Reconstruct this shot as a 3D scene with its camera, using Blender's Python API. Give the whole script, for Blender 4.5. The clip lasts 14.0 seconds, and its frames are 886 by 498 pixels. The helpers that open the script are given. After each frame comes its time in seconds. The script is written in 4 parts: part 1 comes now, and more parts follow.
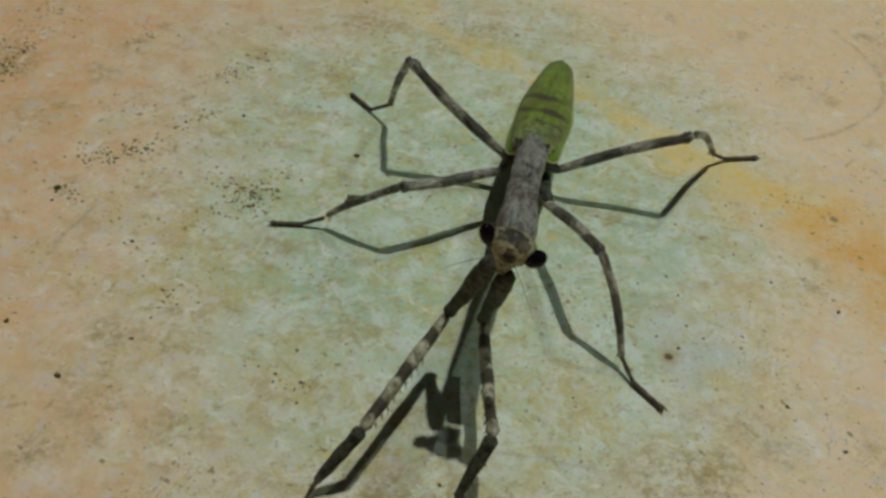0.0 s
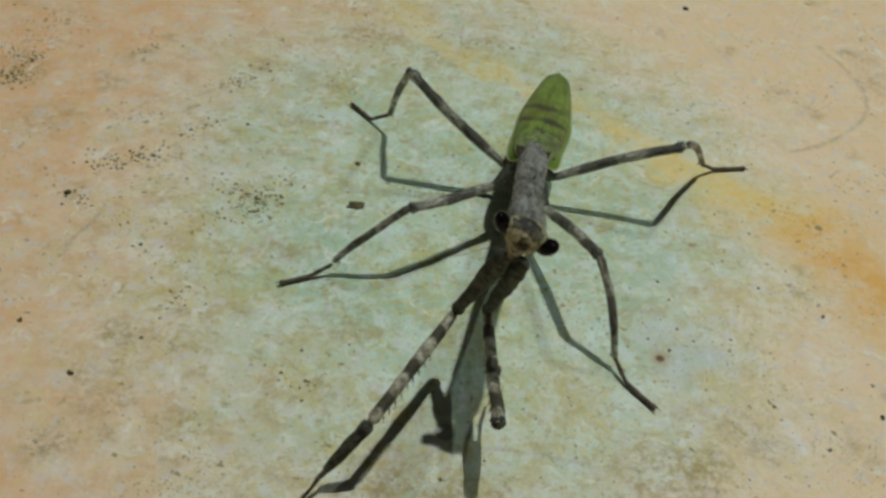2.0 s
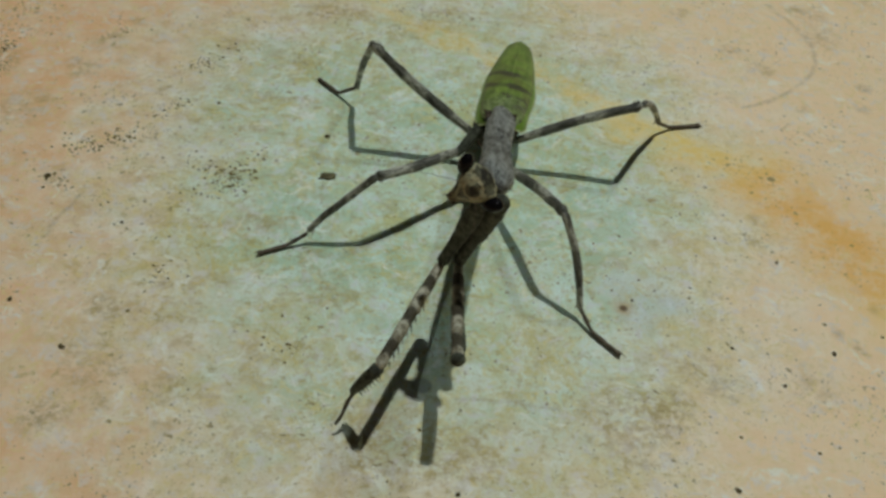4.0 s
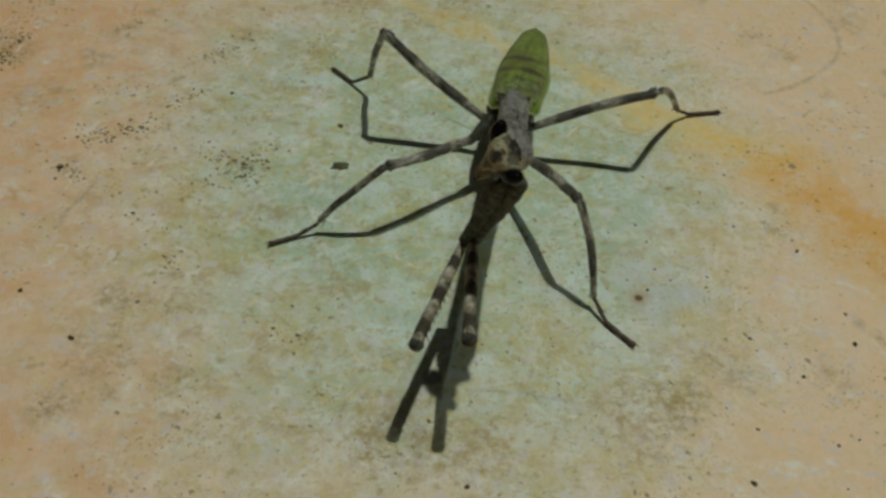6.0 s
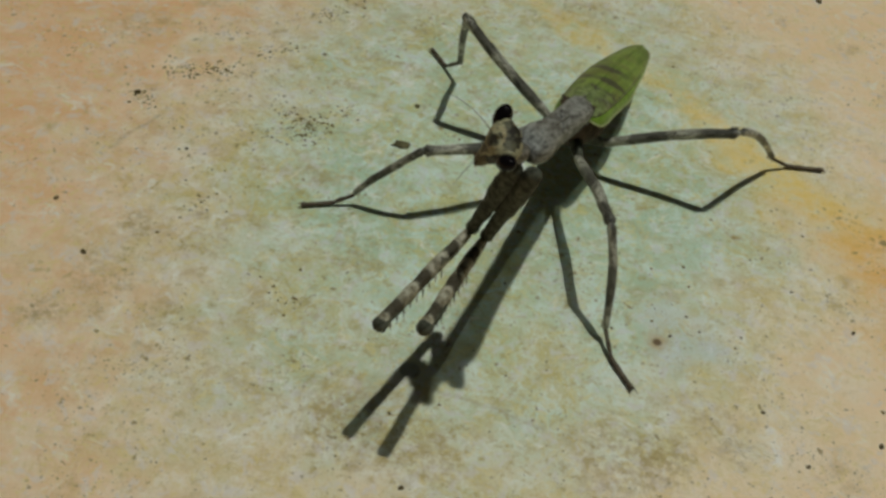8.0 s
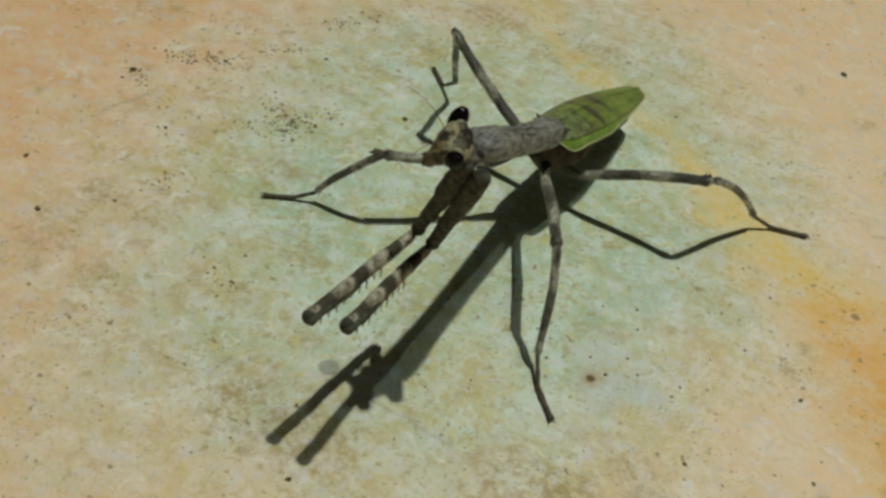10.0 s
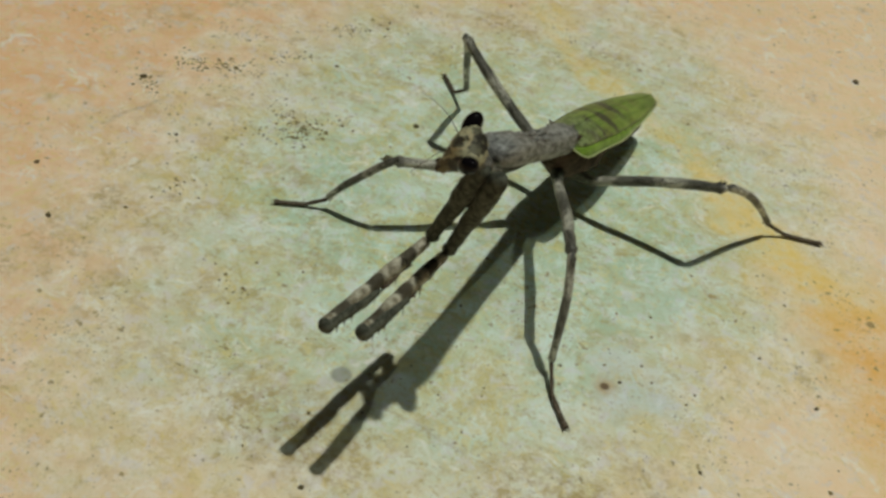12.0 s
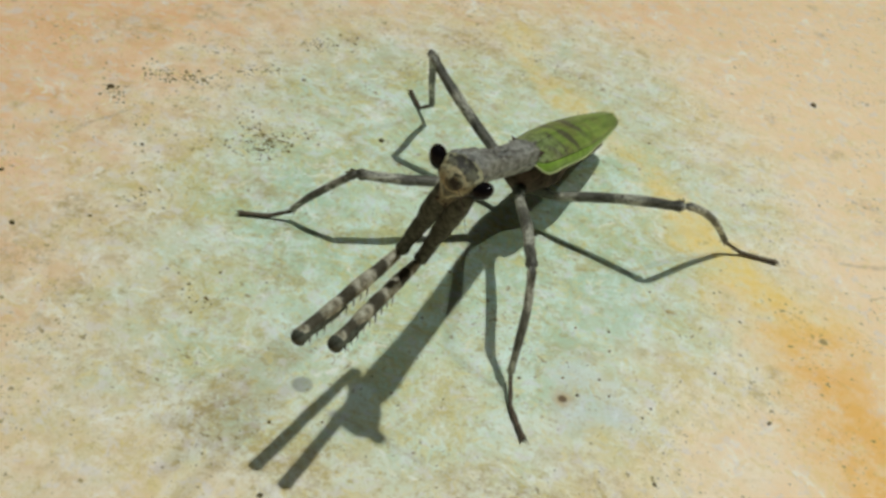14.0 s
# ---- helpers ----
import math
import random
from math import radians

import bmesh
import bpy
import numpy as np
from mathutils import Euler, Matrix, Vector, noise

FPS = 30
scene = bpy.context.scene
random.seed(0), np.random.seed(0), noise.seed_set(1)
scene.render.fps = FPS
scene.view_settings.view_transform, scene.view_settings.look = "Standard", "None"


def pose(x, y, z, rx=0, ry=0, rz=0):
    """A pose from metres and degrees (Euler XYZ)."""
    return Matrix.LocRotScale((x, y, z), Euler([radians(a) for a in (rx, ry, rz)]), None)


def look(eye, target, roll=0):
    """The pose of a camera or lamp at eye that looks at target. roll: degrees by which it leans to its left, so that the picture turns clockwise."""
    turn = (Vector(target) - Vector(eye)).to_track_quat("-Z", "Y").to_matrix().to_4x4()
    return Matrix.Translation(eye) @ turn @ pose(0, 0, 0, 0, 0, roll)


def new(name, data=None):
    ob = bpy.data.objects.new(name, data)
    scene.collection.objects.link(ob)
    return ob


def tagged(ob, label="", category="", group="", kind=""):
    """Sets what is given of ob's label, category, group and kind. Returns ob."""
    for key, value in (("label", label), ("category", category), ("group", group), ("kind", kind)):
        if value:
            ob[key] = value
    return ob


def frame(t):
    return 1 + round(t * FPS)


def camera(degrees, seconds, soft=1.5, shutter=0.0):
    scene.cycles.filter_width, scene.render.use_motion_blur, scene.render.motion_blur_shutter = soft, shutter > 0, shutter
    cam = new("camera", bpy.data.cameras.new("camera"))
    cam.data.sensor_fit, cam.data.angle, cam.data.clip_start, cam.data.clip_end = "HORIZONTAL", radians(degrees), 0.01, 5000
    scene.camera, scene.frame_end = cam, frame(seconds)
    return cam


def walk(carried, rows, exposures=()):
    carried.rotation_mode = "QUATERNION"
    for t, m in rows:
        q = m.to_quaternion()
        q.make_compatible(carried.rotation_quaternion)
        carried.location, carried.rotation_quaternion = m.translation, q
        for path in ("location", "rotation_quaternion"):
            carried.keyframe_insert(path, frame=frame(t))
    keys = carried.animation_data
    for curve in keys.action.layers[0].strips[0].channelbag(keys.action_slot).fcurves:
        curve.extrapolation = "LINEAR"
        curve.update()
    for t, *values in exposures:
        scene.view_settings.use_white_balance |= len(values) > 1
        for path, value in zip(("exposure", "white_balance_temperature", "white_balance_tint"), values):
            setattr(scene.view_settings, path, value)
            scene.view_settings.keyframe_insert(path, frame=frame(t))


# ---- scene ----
CM = 0.01
cam = camera(44.0, 14.0, soft=3.0)
# seconds, eye, target (both in centimetres), roll
PATH = [
    (0, (0.058, -0.025, 11.033), (-0.478, 11.104, 0.991), 6.86),
    (0.5, (-0.148, 0.144, 10.894), (-0.618, 11.334, 0.915), 7.37),
    (1, (-0.159, -0.244, 11.178), (-0.567, 11.017, 1.277), 7.78),
    (1.5, (-0.240, -0.368, 11.236), (-0.739, 10.845, 1.285), 7.61),
    (2, (-0.107, -0.542, 11.274), (-0.477, 10.735, 1.391), 7.77),
    (2.5, (0.030, -0.601, 11.268), (-0.011, 10.274, 0.937), 8.12),
    (3, (-0.000, -0.790, 11.537), (0.035, 10.398, 1.546), 8.01),
    (3.5, (-0.008, -1.145, 11.628), (0.087, 10.051, 1.646), 7.20),
    (3.7, (-0.013, -1.217, 11.646), (0.061, 9.875, 1.548), 6.81),
    (5.8, (0.254, -1.023, 11.640), (0.129, 10.048, 1.520), 6.08),
    (6, (0.304, -1.063, 11.502), (-0.105, 9.916, 1.290), 4.77),
    (6.5, (0.608, -1.044, 11.389), (-0.212, 9.884, 1.147), 4.29),
    (7, (1.251, -0.837, 11.340), (-0.340, 9.860, 0.946), 4.29),
    (7.2, (1.582, -0.634, 11.341), (-0.292, 9.968, 0.896), 4.61),
    (9.3, (4.457, 0.185, 10.821), (0.002, 10.395, 0.776), 10.37),
    (9.5, (4.612, 0.280, 10.805), (0.232, 10.573, 0.811), 10.63),
    (10, (4.706, 0.391, 10.701), (0.324, 10.805, 0.834), 10.91),
    (10.5, (4.827, 0.496, 10.609), (0.548, 11.033, 0.828), 11.60),
    (11, (4.825, 0.403, 10.562), (0.498, 11.037, 0.908), 11.56),
    (11.5, (4.720, 0.413, 10.575), (0.420, 11.004, 0.861), 11.36),
    (12, (4.603, 0.373, 10.588), (0.109, 10.830, 0.819), 10.67),
    (12.5, (4.661, 0.357, 10.644), (0.192, 10.893, 0.947), 11.31),
    (13, (4.728, 0.283, 10.566), (0.397, 11.064, 1.079), 12.48),
    (13.5, (4.700, 0.367, 10.534), (0.544, 11.120, 0.937), 12.70),
    (14, (4.759, 0.246, 10.684), (0.536, 11.035, 1.158), 12.68),
]
# seconds, stops, kelvin, tint: the film's camera changes its exposure and white balance on the way
EXPOSURE = [(0, -0.06, 6750, 12), (0.5, -0.22, 6800, 13), (1.0, 0.13, 6600, 12), (1.5, 0.16, 6450, 11), (3.0, 0.18, 6400, 11), (3.5, 0.13, 6300, 10), (6.0, -0.05, 6750, 11), (6.5, -0.1, 6750, 11),
            (7.2, -0.01, 6750, 11), (9.3, 0.34, 6850, 10), (11.0, 0.37, 6900, 11), (12.0, 0.45, 6850, 11), (12.5, 0.54, 6650, 11), (13.0, 0.61, 6600, 11), (14.0, 0.66, 6550, 12)]
walk(cam, [(t, look(Vector(eye) * CM, Vector(target) * CM, roll)) for t, eye, target, roll in PATH], EXPOSURE)

# ---- light: one overhead bulb, in an unseen dark room added around it ----
world = bpy.data.worlds.new("world")
world.use_nodes = True
world.node_tree.nodes["Background"].inputs[0].default_value = (0.9, 0.95, 0.85, 1)
world.node_tree.nodes["Background"].inputs[1].default_value = 0.0
scene.world = world
bulb = bpy.data.lights.new("bulb", "POINT")
bulb.energy, bulb.shadow_soft_size, bulb.color = 80.0, 0.025, (0.955, 1.0, 0.955)
lamp = new("bulb", bulb)
lamp.location = (0.286, 0.245, 2.3)

# ---- material helpers ----
class Nodes:
    """A small builder for procedural node materials; lengths are in centimetres of object space."""

    def __init__(self, name, rough=0.6, spec=0.4):
        self.mat = bpy.data.materials.new(name)
        self.mat.use_nodes = True
        self.tree = self.mat.node_tree
        self.bsdf = self.tree.nodes["Principled BSDF"]
        self.bsdf.inputs["Roughness"].default_value = rough
        self.bsdf.inputs["Specular IOR Level"].default_value = spec
        coord = self.tree.nodes.new("ShaderNodeTexCoord")
        scale = self.tree.nodes.new("ShaderNodeVectorMath")
        scale.operation = "SCALE"
        scale.inputs["Scale"].default_value = 100.0
        self.link(coord.outputs["Object"], scale.inputs[0])
        self.co = scale.outputs[0]
        split = self.tree.nodes.new("ShaderNodeSeparateXYZ")
        self.link(self.co, split.inputs[0])
        self.x, self.y, self.z = split.outputs

    def link(self, a, b):
        self.tree.links.new(a, b)

    def put(self, socket, value):
        if isinstance(value, bpy.types.NodeSocket):
            self.link(value, socket)
        elif isinstance(value, tuple) and len(value) == 3 and socket.type == "RGBA":
            socket.default_value = (*value, 1)
        else:
            socket.default_value = value

    def math(self, op, a, b=0.0, clamp=False):
        n = self.tree.nodes.new("ShaderNodeMath")
        n.operation, n.use_clamp = op, clamp
        self.put(n.inputs[0], a)
        self.put(n.inputs[1], b)
        return n.outputs[0]

    def noise(self, scale, detail=3.0, rough=0.55, co=None, stretch=None, distort=0.0):
        n = self.tree.nodes.new("ShaderNodeTexNoise")
        n.inputs["Scale"].default_value = scale
        n.inputs["Detail"].default_value = detail
        n.inputs["Roughness"].default_value = rough
        n.inputs["Distortion"].default_value = distort
        src = co or self.co
        if stretch:
            m = self.tree.nodes.new("ShaderNodeMapping")
            m.inputs["Scale"].default_value = stretch[:3]
            if len(stretch) > 3:
                m.inputs["Rotation"].default_value = (0, 0, radians(stretch[3]))
            self.link(src, m.inputs[0])
            src = m.outputs[0]
        self.link(src, n.inputs["Vector"])
        return n.outputs["Fac"]

    def cells(self, scale, co=None):
        n = self.tree.nodes.new("ShaderNodeTexVoronoi")
        n.inputs["Scale"].default_value = scale
        self.link(co or self.co, n.inputs["Vector"])
        return n.outputs["Distance"], n.outputs["Color"]

    def step(self, v, lo, hi, a=0.0, b=1.0):
        n = self.tree.nodes.new("ShaderNodeMapRange")
        n.interpolation_type = "SMOOTHSTEP"
        for i, w in enumerate((v, lo, hi, a, b)):
            self.put(n.inputs[i], w)
        return n.outputs[0]

    def mix(self, f, a, b, mode="MIX"):
        n = self.tree.nodes.new("ShaderNodeMix")
        n.data_type, n.blend_type = "RGBA", mode
        self.put(n.inputs["Factor"], f)
        self.put(n.inputs["A"], a)
        self.put(n.inputs["B"], b)
        return n.outputs["Result"]

    def length(self, a, b):
        n = self.tree.nodes.new("ShaderNodeVectorMath")
        n.operation = "DISTANCE"
        self.put(n.inputs[0], a)
        self.put(n.inputs[1], b)
        return n.outputs["Value"]

    def near_line(self, co, a, b):
        """Distance from co to the line from a to b on the floor."""
        ax, ay, bx, by = *a, *b
        ll = (bx - ax) ** 2 + (by - ay) ** 2
        s = self.tree.nodes.new("ShaderNodeSeparateXYZ")
        self.link(co, s.inputs[0])
        px, py = self.math("SUBTRACT", s.outputs[0], ax), self.math("SUBTRACT", s.outputs[1], ay)
        u = self.math("ADD", self.math("MULTIPLY", px, (bx - ax) / ll), self.math("MULTIPLY", py, (by - ay) / ll), clamp=True)
        dx = self.math("SUBTRACT", px, self.math("MULTIPLY", u, bx - ax))
        dy = self.math("SUBTRACT", py, self.math("MULTIPLY", u, by - ay))
        return self.math("SQRT", self.math("ADD", self.math("MULTIPLY", dx, dx), self.math("MULTIPLY", dy, dy)))

    def bump(self, height, strength, distance):
        n = self.tree.nodes.new("ShaderNodeBump")
        n.inputs["Strength"].default_value, n.inputs["Distance"].default_value = strength, distance * CM
        self.link(height, n.inputs["Height"])
        self.link(n.outputs[0], self.bsdf.inputs["Normal"])

    def done(self, colour):
        self.put(self.bsdf.inputs["Base Color"], colour)
        return self.mat


def floor_material():
    m = Nodes("stained_slab", 0.55, 0.35)
    # a warped copy of the coordinates, so that no stain has a clean outline
    warp = m.tree.nodes.new("ShaderNodeTexNoise")
    warp.inputs["Scale"].default_value, warp.inputs["Detail"].default_value = 0.9, 5.0
    m.link(m.co, warp.inputs["Vector"])
    off = m.tree.nodes.new("ShaderNodeVectorMath")
    off.operation = "SUBTRACT"
    m.link(warp.outputs["Color"], off.inputs[0])
    off.inputs[1].default_value = (0.5, 0.5, 0.5)
    amt = m.tree.nodes.new("ShaderNodeVectorMath")
    amt.operation = "SCALE"
    amt.inputs["Scale"].default_value = 2.2
    m.link(off.outputs[0], amt.inputs[0])
    add = m.tree.nodes.new("ShaderNodeVectorMath")
    m.link(m.co, add.inputs[0])
    m.link(amt.outputs[0], add.inputs[1])
    wco = add.outputs[0]
    half = m.tree.nodes.new("ShaderNodeMix")
    half.data_type = "VECTOR"
    half.inputs["Factor"].default_value = 0.3
    m.link(m.co, half.inputs[4])
    m.link(wco, half.inputs[5])
    hco = half.outputs[1]

    big, mid, fine = m.noise(0.28, 3), m.noise(1.5, 6, 0.66), m.noise(4.5, 5, 0.7)
    # lens colour shading painted on the slab: greenish patch in cream, peach then orange outward
    oval = m.tree.nodes.new("ShaderNodeVectorMath")
    oval.operation = "MULTIPLY"
    oval.inputs[1].default_value = (1.04, 0.78, 0.0)
    m.link(wco, oval.inputs[0])
    far = m.length(oval.outputs[0], (-0.3, 10.3, 0.0))
    drift = m.math("ADD", m.math("SUBTRACT", big, 0.5), m.math("SUBTRACT", mid, 0.5))
    far = m.math("ADD", far, m.math("MULTIPLY", drift, 3.6))
    green = m.mix(m.step(big, 0.35, 0.68), (0.56, 0.68, 0.52), (0.70, 0.76, 0.56))
    # the slab is paler to the east near the patch, of one even tone far from it
    away = m.step(far, 12.0, 45.0)
    east = m.math("ADD", m.math("MULTIPLY", m.step(m.x, -4.5, 4.0), m.math("SUBTRACT", 1.0, away)), m.math("MULTIPLY", away, m.step(big, 0.3, 0.7)))
    cream = m.mix(east, (0.86, 0.73, 0.54), (1.0, 0.90, 0.71))
    col = m.mix(m.step(far, 2.0, 6.6), green, cream)
    # lime bloom, tinted by the same lens shading: cool white inside, faintly pink outside
    lime = m.mix(m.step(far, 2.2, 7.5), (0.88, 0.95, 0.90), (1.0, 0.95, 0.90))
    col = m.mix(m.step(m.noise(1.3, 7, 0.7, distort=0.5), 0.46, 0.62, 0, 0.7), col, lime)
    ragged = m.math("ADD", m.math("MULTIPLY", mid, 0.55), m.math("MULTIPLY", fine, 0.45))
    for x, y, r, s in WASHES:
        d = m.length(wco, (x, y, 0.0))
        col = m.mix(m.math("MULTIPLY", m.step(d, r, r * 0.2, 0, s), m.step(ragged, 0.36, 0.56, 0.25, 1)), col, lime)
    clean = m.step(m.x, 1.5, 6.0, 1.0, 0.45)
    col = m.mix(m.math("MULTIPLY", m.step(mid, 0.49, 0.66, 0, 0.7), clean), col, m.mix(m.step(m.x, -4.0, 0.0), (0.50, 0.40, 0.20), (0.55, 0.49, 0.24)))
    # yellow water lines: thin, broken and branching
    for scale, width, s in ((0.9, 0.05, 0.6), (2.2, 0.06, 0.6)):
        line = m.math("ABSOLUTE", m.math("SUBTRACT", m.noise(scale, 6, 0.62, co=wco, distort=0.8), 0.5))
        col = m.mix(m.math("MULTIPLY", m.step(line, width, 0.005, 0, s), m.step(m.noise(0.6, 3), 0.42, 0.6)), col, (0.70, 0.60, 0.24))
    col = m.mix(m.step(m.noise(2.6, 6, 0.75), 0.5, 0.61, 0, 0.6), col, lime)
    col = m.mix(m.math("MULTIPLY", m.step(fine, 0.53, 0.66, 0, 0.65), clean), col, (0.50, 0.42, 0.18))
    col = m.mix(m.step(m.noise(9.0, 5, 0.75), 0.53, 0.66, 0, 0.5), col, (0.62, 0.52, 0.20))
    col = m.mix(m.step(m.noise(20.0, 4, 0.7), 0.54, 0.66, 0, 0.45), col, (0.56, 0.48, 0.18))
    col = m.mix(m.step(m.noise(13.0, 4, 0.75, co=wco), 0.56, 0.68, 0, 0.45), col, (0.90, 0.89, 0.82))
    # warm rim of the painted lens shading: mottled peach, then orange
    pale = m.mix(m.step(m.noise(1.4, 6, 0.7, distort=0.5), 0.40, 0.64), (1.0, 0.88, 0.71), m.mix(east, (0.84, 0.62, 0.40), (0.97, 0.80, 0.56)))
    col = m.mix(m.step(far, 4.2, 7.4, 0, 0.68), col, pale)
    col = m.mix(m.math("MULTIPLY", m.step(far, 5.4, 8.2, 0, 0.75), m.step(mid, 0.3, 0.6, 0.3, 1.0)), col, m.mix(east, (0.92, 0.56, 0.30), (1.0, 0.76, 0.50)))
    col = m.mix(m.step(m.noise(5.2, 5, 0.7, co=wco), 0.52, 0.63, 0, 0.55), col, (0.84, 0.72, 0.34))
    col = m.mix(m.step(m.noise(3.7, 5, 0.7, distort=0.4), 0.53, 0.63, 0, 0.6), col, (0.84, 0.80, 0.82))
    # lens tint multiplied into the colour: greenish in the patch, warmer outside it
    col = m.mix(1.0, col, m.mix(m.step(far, 1.4, 6.8), (0.875, 0.985, 0.95), (1.0, 0.93, 0.84)), "MULTIPLY")
    # worn white patches
    col = m.mix(m.step(m.noise(1.7, 6, 0.72, co=wco, distort=0.6), 0.55, 0.68, 0, 0.6), col, (1.0, 1.0, 0.93))
    # rust run
    run = None
    for a, b, w in RUST:
        d = m.math("DIVIDE", m.near_line(wco, a, b), w)
        run = d if run is None else m.math("MINIMUM", run, d)
    rust = m.math("MULTIPLY", m.step(run, 1.0, 0.0), m.step(m.math("ADD", m.math("MULTIPLY", mid, 0.5), m.math("MULTIPLY", fine, 0.5)), 0.34, 0.58, 0.25, 1.0))
    deep = m.step(m.length(wco, (6.3, 13.1, 0.0)), 3.2, 0.6)
    col = m.mix(m.math("MULTIPLY", rust, m.step(m.y, 17.5, 14.8, 0.5, 0.85)), col, m.mix(deep, (0.95, 0.70, 0.20), (0.94, 0.50, 0.10)))
    # brown and olive blotches
    for x, y, r, s in BLOTCHES_WEST + BLOTCHES_EAST:
        d = m.length(hco, (x, y, 0.0))
        col = m.mix(m.math("MULTIPLY", m.step(d, r, r * 0.1, 0, s), m.step(m.math('ADD', m.math('MULTIPLY', fine, 0.6), m.math('MULTIPLY', m.noise(11.0, 4, 0.7), 0.4)), 0.42, 0.58, 0.1, 1)), col, (0.42, 0.29, 0.10))
    # small soft brown spots, thick in places
    dot, _ = m.cells(1.0, co=hco)
    tiny, _ = m.cells(2.6, co=wco)
    col = m.mix(m.math("MULTIPLY", m.step(dot, 0.26, 0.03, 0, 0.6), m.math("MULTIPLY", m.step(m.noise(0.45, 3), 0.46, 0.58), m.step(fine, 0.36, 0.6, 0.1, 1))), col, (0.46, 0.33, 0.12))
    col = m.mix(m.math("MULTIPLY", m.step(tiny, 0.2, 0.04, 0, 0.5), m.step(m.noise(0.8, 3), 0.5, 0.6)), col, (0.50, 0.40, 0.15))
    # a few hair scratches and the faint arc of a cup's foot
    scar = None
    for a, b in zip(SCRATCHES, SCRATCHES[1:]):
        if a and b:
            d = m.near_line(hco, a, b)
            scar = d if scar is None else m.math("MINIMUM", scar, d)
    col = m.mix(m.math("MULTIPLY", m.step(scar, 0.09, 0.0, 0, 0.35), m.step(fine, 0.35, 0.6, 0.2, 1)), col, (0.33, 0.25, 0.14))
    # small rust dot, a grey disc and a bluish smear
    col = m.mix(m.step(m.length(m.co, (-0.06, 8.73, 0)), 0.16, 0.11, 0, 0.6), col, (0.22, 0.24, 0.22))
    col = m.mix(m.step(m.length(wco, (3.2, 10.9, 0)), 0.9, 0.1, 0, 0.4), col, (0.58, 0.66, 0.70))
    speck = m.length(m.co, (2.84, 10.7, 0))
    col = m.mix(m.step(speck, 0.22, 0.04, 0, 0.5), col, (0.50, 0.28, 0.08))
    col = m.mix(m.step(speck, 0.085, 0.04, 0, 0.85), col, (0.10, 0.05, 0.02))
    # fine dirt, thick in some places, with crumbly outlines
    thick = m.noise(0.5, 4, 0.65)
    for scale, lo, s in ((7.0, 0.66, 0.75), (15.0, 0.655, 0.7), (30.0, 0.67, 0.6)):
        fleck = m.math("ADD", m.noise(scale, 3, 0.55), m.math("MULTIPLY", m.math("SUBTRACT", thick, 0.5), 0.35))
        col = m.mix(m.step(fleck, lo, lo + 0.06, 0, s), col, (0.27, 0.20, 0.075))
    m.bump(m.math("ADD", m.noise(7.0, 5, 0.6), m.math("MULTIPLY", mid, 2.0)), 0.35, 0.03)
    rough = m.step(mid, 0.3, 0.7, 0.42, 0.68)
    m.put(m.bsdf.inputs["Roughness"], rough)
    return m.done(col)


RUST = [((-2.2, 19.4), (-0.3, 17.8), 0.55), ((-0.3, 17.8), (1.1, 16.9), 0.4), ((1.1, 16.9), (3.8, 15.2), 0.6),
        ((3.8, 15.2), (5.2, 14.4), 1.0), ((5.2, 14.4), (6.3, 13.2), 1.5), ((6.3, 13.2), (7.3, 11.8), 1.6)]
# cool pale washes: x, y, radius, strength
WASHES = [(-4.5, 12.9, 1.0, 0.7), (-5.0, 11.4, 0.8, 0.5), (-3.3, 14.9, 0.9, 0.5), (-4.9, 13.9, 0.7, 0.6), (1.4, 11.0, 0.8, 0.7), (3.0, 11.1, 0.9, 0.6), (1.9, 8.5, 1.0, 0.7),
          (-1.2, 9.5, 0.7, 0.5), (3.4, 12.4, 0.8, 0.5), (3.2, 9.8, 0.6, 0.45), (-1.2, 12.9, 0.6, 0.6), (-3.4, 10.0, 1.0, 0.45), (1.6, 9.3, 0.7, 0.5), (3.3, 13.6, 0.6, 0.4), (-3.8, 16.0, 0.6, 0.4),
          (5.6, 11.0, 1.2, 0.55), (6.0, 17.0, 1.5, 0.6), (4.4, 18.2, 1.3, 0.55), (7.6, 16.2, 1.3, 0.5), (2.3, 18.8, 1.1, 0.5), (4.6, 9.0, 0.9, 0.45), (-6.0, 14.4, 0.8, 0.35)]
# brown and olive blotches: x, y, radius, strength
BLOTCHES_WEST = [(-6.9, 15.4, 0.5, 0.5), (-2.6, 18.3, 0.7, 0.45), (-0.9, 14.1, 0.7, 0.25), (-4.64, 9.52, 0.5, 0.65), (-4.91, 7.54, 0.5, 0.7), (-4.1, 10.06, 0.22, 0.6), (-3.48, 8.18, 0.45, 0.5),
                 (-3.08, 8.28, 0.25, 0.4), (-3.67, 9.61, 0.5, 0.3), (-4.62, 8.5, 0.8, 0.4), (-8.5, 15.3, 0.8, 0.6), (-6.4, 12.3, 0.4, 0.4), (-6.67, 16.5, 0.45, 0.5), (-6.4, 17.16, 0.3, 0.4),
                 (-4.5, 16.6, 0.4, 0.45), (-2.87, 18.43, 0.6, 0.5), (-3.13, 16.42, 0.3, 0.45), (-7.6, 14.0, 0.9, 0.35), (-1.6, 10.3, 0.6, 0.4), (-1.7, 8.9, 0.6, 0.3), (-0.6, 7.7, 1.0, 0.6), (-3.0, 11.5, 0.5, 0.3), (-0.6, 18.6, 0.9, 0.35)]
